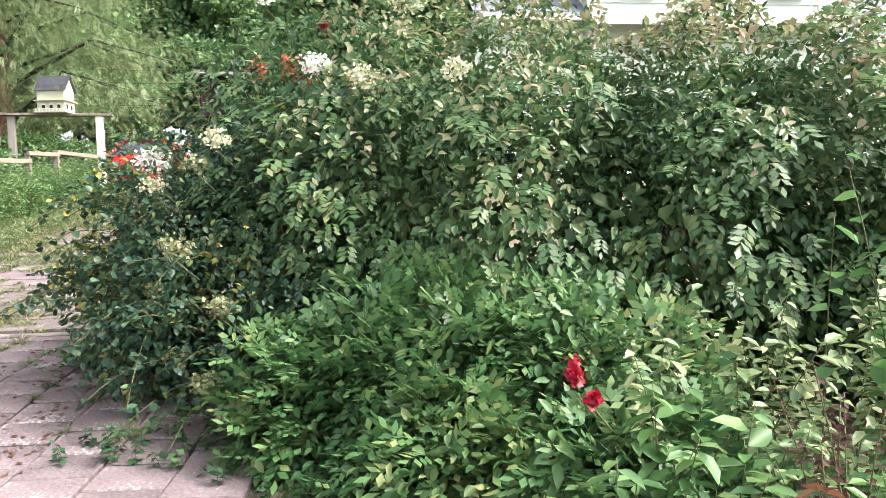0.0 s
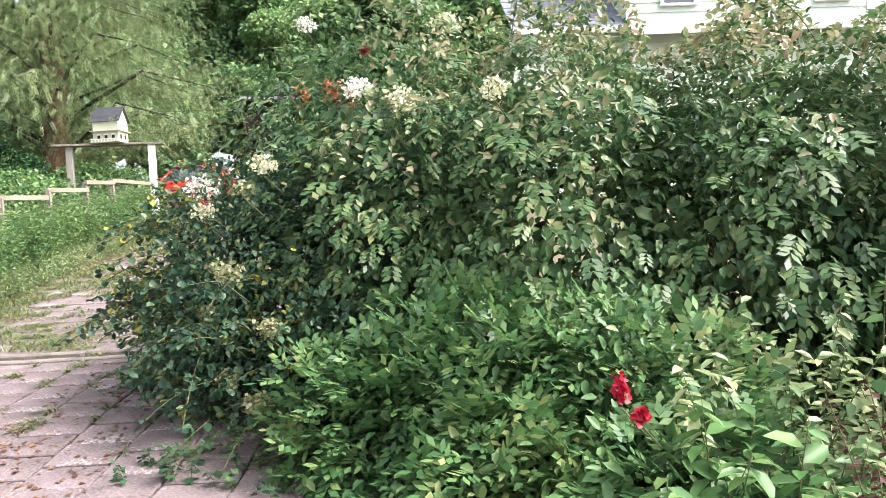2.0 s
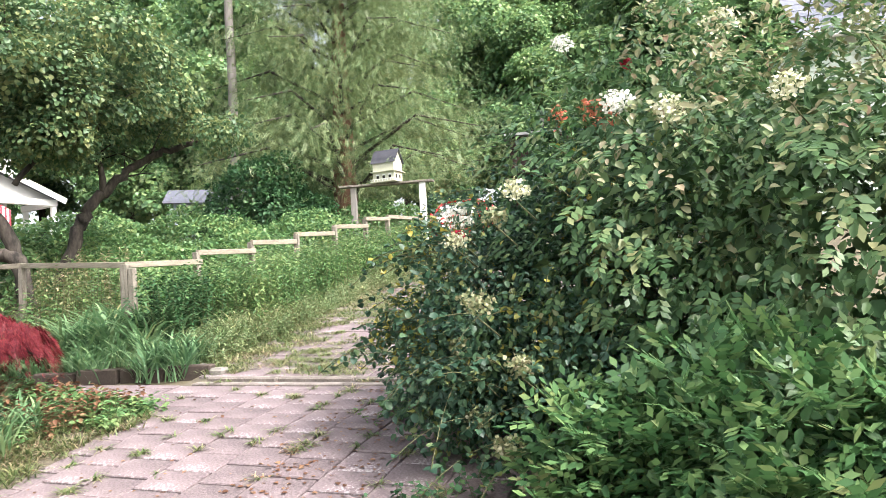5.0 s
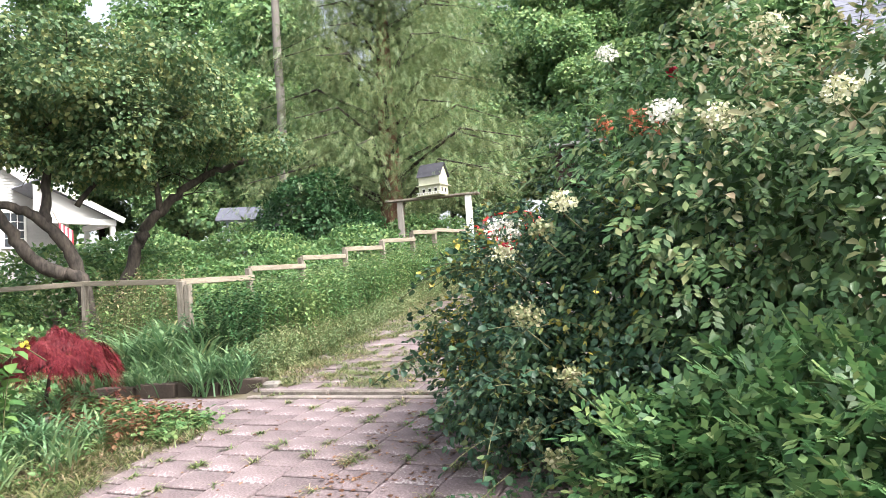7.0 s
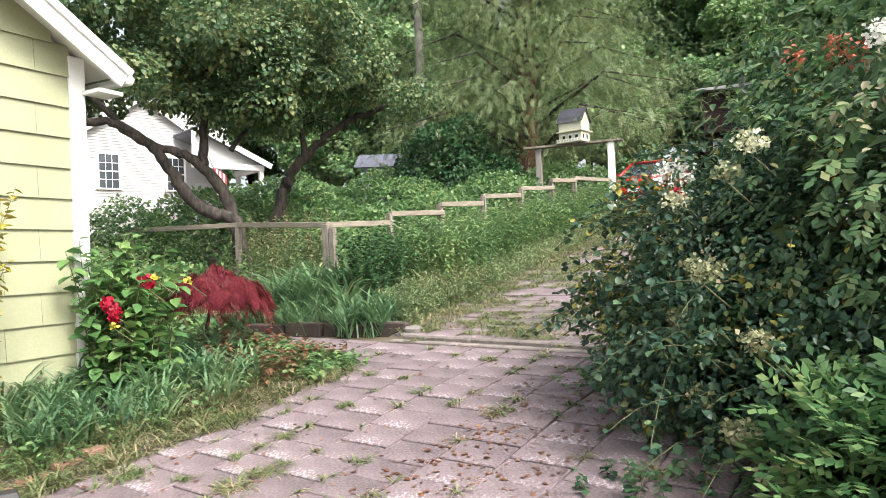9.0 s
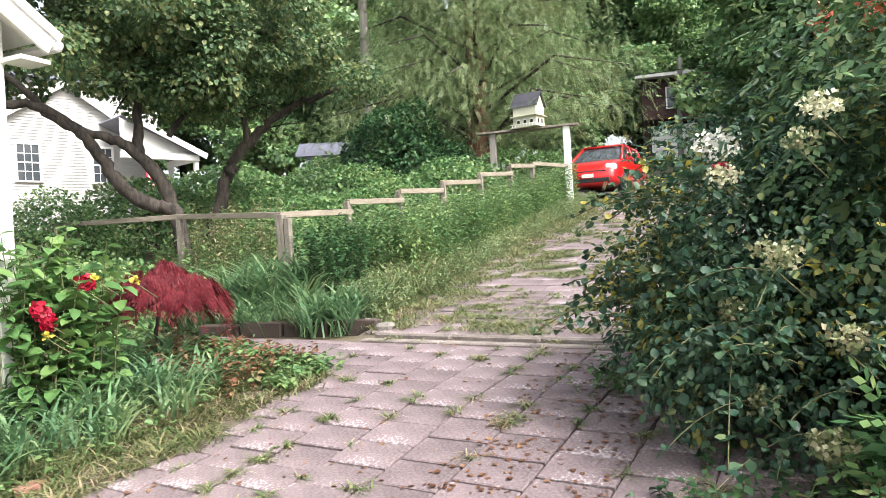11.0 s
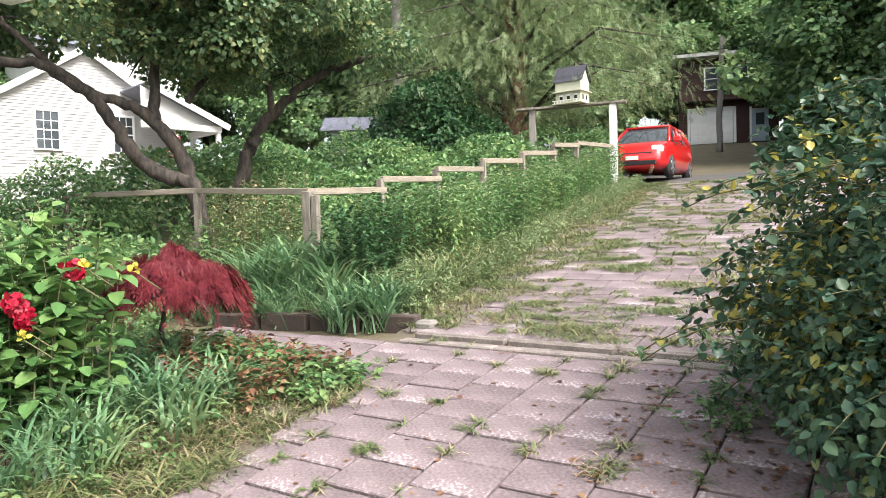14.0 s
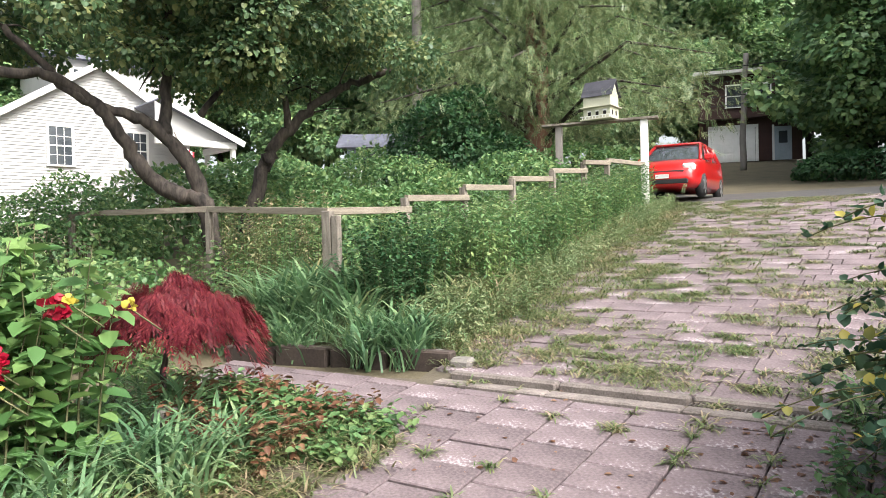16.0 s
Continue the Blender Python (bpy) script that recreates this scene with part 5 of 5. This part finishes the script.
strap_clumps("tall_grass", "bright green blades of tall grass along the drive", "grass", bank_xy(90, 0.25, 0.9, 0.8, 9), 14, 0.5, 0.03, M_GRASS)


def bed_wall():
    t = thing("garden_bed_edging", "low dark timber edging of the raised garden bed", "edging")
    rot = Matrix.Rotation(radians(27), 4, 'Z')
    for i in range(4):
        x, y = -8.75 + i * 0.56, 7.15 + i * 0.3
        box_part("timber", (0, 0, -0.1), (0.6, 0.14, 0.11 + 0.02 * (i % 2)), M_BEDWALL, t, 0.015, m=Matrix.Translation((x, y, H(x, y))) @ rot)
    for i in range(3):
        x, y = -6.5 + i * 0.02, 8.28 + i * 0.05
        box_part("stone", (0, 0, -0.05), (0.2, 0.16, 0.09 - 0.02 * i), M_STONE, t, 0.03, m=Matrix.Translation((x - 0.3 * i, y - 0.08 * i, H(x, y))) @ rot)
    return t


bed_wall()


# ---- garden behind the fence ----
def shrub(name, label, blobs, n, size, mat, shape=OVATE, depth=0.35, width=0.9):
    t = thing(name, label, "shrub")
    c = crown("foliage", blobs, n, shape, size, mat, t, depth=depth, lump=0.25, lump_scale=1.8, droop=0.3, bottom=0.02, width=width)
    c["kind"] = "stuff"
    st = []
    for c0, r in blobs:
        for _ in range(6):
            x, y = c0[0] + rng.uniform(-0.4, 0.4) * r[0], c0[1] + rng.uniform(-0.4, 0.4) * r[1]
            st.append([((x, y, H(x, y) - 0.1), 0.02), ((x + rng.uniform(-0.2, 0.2), y, c0[2] + 0.4 * r[2]), 0.006)])
    tubes("stem", st, M_STEM, t, 5)
    return t


shrub("bramble_thicket", "pale green bramble thicket behind the fence", [((-12.3, 12.2, 1.5), (1.6, 1.5, 1.0)), ((-13.3, 10.6, 1.5), (1.5, 1.4, 0.9)), ((-12.6, 14.4, 2.1), (1.6, 1.4, 0.9)), ((-11.6, 10.2, 1.0), (1.1, 1.2, 0.8)), ((-14.6, 13.0, 2.0), (1.5, 1.5, 1.1))], 22000, 0.085, M_WEED)
shrub("ivy_mass", "dark green ivy-covered mound beside the conifer", [((-16.6, 15.6, 3.4), (1.7, 1.4, 1.7)), ((-17.2, 16.8, 3.2), (1.3, 1.3, 1.3)), ((-15.6, 16.6, 2.9), (1.0, 1.0, 1.2))], 18000, 0.11, M_IVY)
shrub("hedge_shrub", "rounded green shrubs beside the white house", [((-17.5, 9.0, 1.9), (1.6, 1.5, 1.1)), ((-19.0, 11.2, 2.2), (1.8, 1.6, 1.2)), ((-21.5, 13.2, 2.6), (2.0, 1.8, 1.3)), ((-19.5, 15.0, 2.8), (1.7, 1.6, 1.2))], 16000, 0.12, M_WEED)
shrub("rose_thicket", "dark leafy shrubs under the apple tree", [((-14.6, 6.6, 1.3), (1.1, 1.2, 1.0)), ((-15.2, 4.6, 1.2), (1.3, 1.4, 0.8)), ((-16.6, 6.9, 1.6), (1.2, 1.3, 1.1)), ((-13.2, 5.0, 0.9), (1.0, 1.2, 0.7)), ((-17.5, 3.0, 1.4), (1.5, 1.8, 0.8)), ((-10.3, 6.4, 0.6), (1.2, 0.9, 0.6)), ((-9.0, 5.9, 0.4), (1.0, 0.8, 0.5))], 24000, 0.075, M_WEED)
shrub("roadside_ivy", "green ivy bank across the road", [((-13.0, 31.0, 3.6), (2.6, 1.4, 0.55)), ((-9.5, 32, 3.8), (3.0, 1.6, 0.8)), ((-6, 33.5, 3.8), (3.0, 2.0, 1.0))], 14000, 0.14, M_IVY)
shrub("conifer_underbrush", "green brush at the foot of the conifer", [((-14.9, 18.2, 3.0), (1.3, 1.0, 0.8)), ((-18.2, 18.6, 3.2), (1.4, 1.4, 0.9)), ((-13.6, 18.6, 2.9), (1.0, 0.8, 0.6))], 9000, 0.1, M_WEED)
leafy_stems("asters", "tall yellow-green stalks against the fence", "plant", patch_xy(60, -12.0, -9.9, 7.9, 9.3), 1.25, 40, 0.075, M_GRASS, OVATE, 0.45, 0.1)
leafy_stems("bed_weeds", "mixed green weeds in the fenced garden", "weeds", patch_xy(260, -13.5, -9.8, 7.6, 13.8), 0.75, 22, 0.09, M_WEED, OVATE, 0.6, 0.2)


# ---- bed at the corner of the lime house ----
LACE_SHAPE = compound(3, 0.5, 0.055, 0.4, 1.1)


def red_maple():
    x, y = -6.45, 6.0
    z = H(x, y)
    t = thing("laceleaf_maple", "small weeping red laceleaf maple in the bed", "tree", pose(x, y, z))
    tr = curve_path([(0, 0, -0.05), (0.0, 0.01, 0.25), (0.02, 0.04, 0.45), (-0.02, 0.1, 0.7)], 0.026, 0.012)
    br = []
    P, W = [], []
    for i in range(40):
        a = i * 2.4
        r = 0.1 + 0.36 * math.sqrt(rng.random())
        cx, cy = math.cos(a) * r * 0.85, math.sin(a) * r * 1.05 + 0.12
        br.append([((0, 0.05, 0.45), 0.009), ((cx * 0.5, cy * 0.6, 0.66 - 0.3 * r), 0.006), ((cx, cy, 0.58 - 0.9 * r * r), 0.003)])
    for _ in range(3400):
        a, r = rng.uniform(0, 6.283), 0.52 * math.sqrt(rng.random())
        px, py = math.cos(a) * r * 0.85, math.sin(a) * r * 1.02 + 0.12
        dome = 0.84 - 0.95 * r * r + 0.09 * math.sin(13 * px + 1) * math.sin(15 * py) - 0.16 * max(0, py - 0.15)
        P.append((px, py, dome - abs(rng.normal()) * (0.04 + 0.1 * r)))
        W.append((px * 1.2 + rng.normal() * 0.15, (py - 0.12) * 1.2 + rng.normal() * 0.15, -0.45))
    tubes("trunk", [tr] + br, M_BARK, t, 6)
    c = leaves("crown", LACE_SHAPE, np.array(P), np.array(W), np.tile((0, 0, 1.0), (len(P), 1)) + balls(len(P)) * 0.4, rng.uniform(0.05, 0.1, len(P)), M_MAPLE, t)
    c["kind"] = "stuff"
    return t


red_maple()
leafy_stems("hibiscus", "broad-leaved green hibiscus beside the house corner", "plant", [(-5.97 + rng.uniform(-0.2, 0.25), 5.22 + rng.uniform(-0.34, 0.36)) for _ in range(32)], 1.2, 28, 0.135, M_HIB, OVATE, 0.8, 0.15, 0.008)
for x, y, z in ((-5.72, 5.33, 1.02), (-5.7, 5.02, 0.85), (-5.7, 5.06, 0.76)):
    flower_head("hibiscus_bloom", "large red bloom on the hibiscus", "flower", x, y, z, 30, 0.045, (0.045, 0.045, 0.05), M_REDFL, OVATE, "hibiscus blooms")
for x, y, z in ((-5.72, 5.4, 1.06), (-5.66, 5.05, 0.68), (-5.74, 5.68, 1.02)):
    flower_head("yellow_bloom", "small yellow bloom among hibiscus leaves", "flower", x, y, z, 6, 0.035, (0.02, 0.02, 0.02), M_YELLOW, OVATE)
leafy_stems("house_vine", "yellow-green bush against the lime wall", "shrub", patch_xy(34, -5.5, -5.15, 3.7, 4.25), 1.75, 80, 0.08, M_MUM, OVATE, 0.6, 0.2)
strap_clumps("bed_daylily", "green strap leaves at the foot of the hibiscus", "plant", [D(rng.uniform(-1.1, 0.0), rng.uniform(-4.0, -1.9)) for _ in range(75)], 20, 0.42, 0.045, M_BLADE)
leafy_stems("ground_cover", "low green ground cover at the paving edge", "plant", drive_xy(230, -0.8, 0.42, -1.75, -0.95), 0.2, 12, 0.06, M_WEED, OVATE, 0.9, 0.5, 0.003)
leafy_stems("withered_plant", "rust-brown withered plants in the bed", "plant", drive_xy(90, -0.8, 0.15, -2.1, -1.0), 0.26, 16, 0.06, M_RUST, OVATE, 0.7, 0.4, 0.003)
leafy_stems("bed_cover", "mixed low weeds filling the bed", "weeds", drive_xy(420, -1.9, 0.2, -4.6, -0.9), 0.22, 12, 0.055, M_WEED, OVATE, 0.7, 0.5, 0.003)
strap_clumps("bed_grass", "thin pale grass along the paving edge", "grass", drive_xy(380, -0.15, 0.5, -6.0, -1.2), 30, 0.2, 0.05, M_GRASS, 0.7)


def rough_stone(x, y, r, label):
    bm = bmesh.new()
    bmesh.ops.create_icosphere(bm, subdivisions=3, radius=r)
    for v in bm.verts:
        v.co *= 1 + 0.18 * noise.noise(v.co * 2.2 / r)
        v.co.z *= 0.75
    ob = part("stone", bm, M_STONE, None, label, True)
    ob.location = (x, y, H(x, y) + r * 0.2)
    return tagged(ob, label, "stone")


rough_stone(-6.25, 5.98, 0.09, "pale grey stone at the foot of the maple")
rough_stone(-6.72, 8.36, 0.1, "grey stone at the corner of the bed")


def path_light(x, y, tall):
    t = thing("path_light", "black plastic solar path light at the paving edge", "lamp", pose(x, y, H(x, y)), "solar lights")
    tubes("stake", [[((0, 0, -0.05), 0.012), ((0, 0, tall - 0.05), 0.012)]], M_BLACK, t, 8)
    bm = bmesh.new()
    bmesh.ops.create_cone(bm, cap_ends=True, segments=4, radius1=0.085, radius2=0.06, depth=0.05, matrix=Matrix.Translation((0, 0, tall)) @ Matrix.Rotation(radians(45), 4, 'Z'))
    part("cap", bm, M_BLACK, t)
    bm = bmesh.new()
    bmesh.ops.create_cone(bm, cap_ends=True, segments=12, radius1=0.035, radius2=0.045, depth=0.08, matrix=Matrix.Translation((0, 0, tall - 0.066)))
    part("lens", bm, M_GLASS, t)


path_light(-3.32, 4.23, 0.4)
path_light(-3.13, 4.08, 0.42)
for k in range(4):
    x, y = -4.95 + 0.12 * k, 4.82 - 0.21 * k
    tagged(box_part("edging_brick", (-0.1, -0.05, -0.04), (0.1, 0.05, 0.05), M_BRICK, None, 0.008, m=Matrix.Translation((x, y, H(x, y) + 0.01)) @ Matrix.Rotation(radians(-60 + 6 * k), 4, 'Z')), "weathered brown brick edging the bed", "brick", "edging bricks")


# ---- weeds in the paving joints ----
def tuft_places(n):
    out = []
    for _ in range(n):
        b = rng.uniform(-4.5, 0) if rng.random() < 0.13 else rng.uniform(0.3, 12)
        l = left_edge(b) if b > 0 else 0.3
        a = l + (rng.random() ** (1.6 if b > 0 else 1.0)) * 3.6
        out.append((*D(a, b), 1.0) if b > 0 else (*D(round((a - 0.3) / 0.44) * 0.44 + 0.3, b), 0.45))
    return out


tufts = thing("joint_grass", "tufts of dry grass growing in the paver joints", "grass", kind="stuff")
P, W = [], []
for x, y, k in tuft_places(760):
    z, s = H(x, y) + 0.005, k * (rng.uniform(0.3, 1.0) + 1.3 * (rng.random() < 0.25))
    for _ in range(int(110 * s)):
        a = rng.uniform(0, 6.28)
        q = Vector((x, y, z)) + V * (rng.normal() * 0.08 * s) + U * (rng.normal() * 0.06 * s)
        P.append(tuple(q))
        W.append((math.cos(a), math.sin(a), rng.uniform(0.2, 1.0)))
leaves("blade_foliage", BLADE_ARCH, np.array(P), np.array(W), np.tile((0, 0, 1.0), (len(P), 1)), rng.uniform(0.04, 0.12, len(P)), M_GRASS, tufts, 0.09)
strap_clumps("edge_grass", "dry straw-coloured grass along the drive edge", "grass", bank_xy(620, -0.4, 0.4, 0.3, 12), 30, 0.17, 0.05, M_GRASS, 0.6)
litter_xy = [D(rng.uniform(2.3, 3.4), rng.uniform(-3.2, -0.2)) for _ in range(420)] + [D(rng.uniform(0.4, 3), rng.uniform(-4, 0)) for _ in range(160)]
litter = thing("leaf_litter", "brown and red fallen leaves on the paving", "foliage", kind="stuff")
P = np.array([(x, y, H(x, y) + 0.022) for x, y in litter_xy])
leaves("fallen_foliage", OVATE, P, balls(len(P)) * np.array((1, 1, 0.1)), np.tile((0, 0, 1.0), (len(P), 1)) + balls(len(P)) * 0.2, rng.uniform(0.02, 0.05, len(P)), M_RUST, litter)


# ---- pavers, piece by piece ----
def pavers():
    sizes = {}

    def piece(w, d):
        key = (round(w, 2), round(d, 2))
        if key not in sizes:
            bm = box(bmesh.new(), (-w / 2 + 0.006, -d / 2 + 0.006, -0.06), (w / 2 - 0.006, d / 2 - 0.006, 0.0))
            top = [e for e in bm.edges if all(v.co.z > -0.01 for v in e.verts)]
            bmesh.ops.bevel(bm, geom=top, offset=0.007, segments=1, affect='EDGES')
            me = bpy.data.meshes.new("paver")
            bm.to_mesh(me)
            bm.free()
            me.materials.append(M_PAVER)
            sizes[key] = me
        return sizes[key]

    rows = []
    for i in range(-7, 12):                       # lower court: columns along the drive, joints staggered
        a, b = 0.3 + i * 0.44, -9.0 + (0.15 if i % 2 else 0.0)
        while b < -0.19:
            d = min(0.3, -0.17 - b)
            if d > 0.08 and left_edge(b + d / 2) - 0.25 < a < right_edge(-1):
                rows.append((a + 0.22, b + d / 2, 0.44, d))
            b += 0.3
    b, i = 0.18, 0
    while b < 12.3:                               # upper drive: courses of mixed lengths
        a = left_edge(b) - rng.uniform(0, 0.3)
        while a < right_edge(b):
            w = (0.3, 0.44, 0.44, 0.6)[int(rng.integers(0, 4))]
            rows.append((a + w / 2, b + 0.15, w, 0.3))
            a += w
        b, i = b + 0.3, i + 1
    near = sorted(range(len(rows)), key=lambda k: abs(rows[k][0] - 1.6) + 0.8 * abs(rows[k][1] + 0.8))
    chosen = set(near[:300])
    rot = radians(20)
    rest_v, rest_f = [], []
    for k, (a, bb, w, d) in enumerate(rows):
        x, y = D(a, bb)
        z = H(x, y) + 0.016 + rng.uniform(-0.005, 0.006)
        e = 0.15
        slope = (H(*D(a, bb + e)) - H(*D(a, bb - e))) / (2 * e)
        m = Matrix.Translation((x, y, z)) @ Matrix.Rotation(rot + rng.uniform(-0.01, 0.01), 4, 'Z') @ Matrix.Rotation(math.atan(slope) + rng.uniform(-0.005, 0.005), 4, 'X') @ Matrix.Rotation(rng.uniform(-0.005, 0.005), 4, 'Y')
        me = piece(w, d)
        if k in chosen:
            ob = new("paver", me)
            ob.parent = drive
            ob.matrix_world = m
        else:
            n = len(rest_v)
            rest_v += [tuple(m @ v.co) for v in me.vertices]
            rest_f += [tuple(n + i for i in p.vertices) for p in me.polygons]
    ob = mesh_object("far_pavers", rest_v, rest_f, M_PAVER, drive)
    ob["kind"] = "stuff"


pavers()
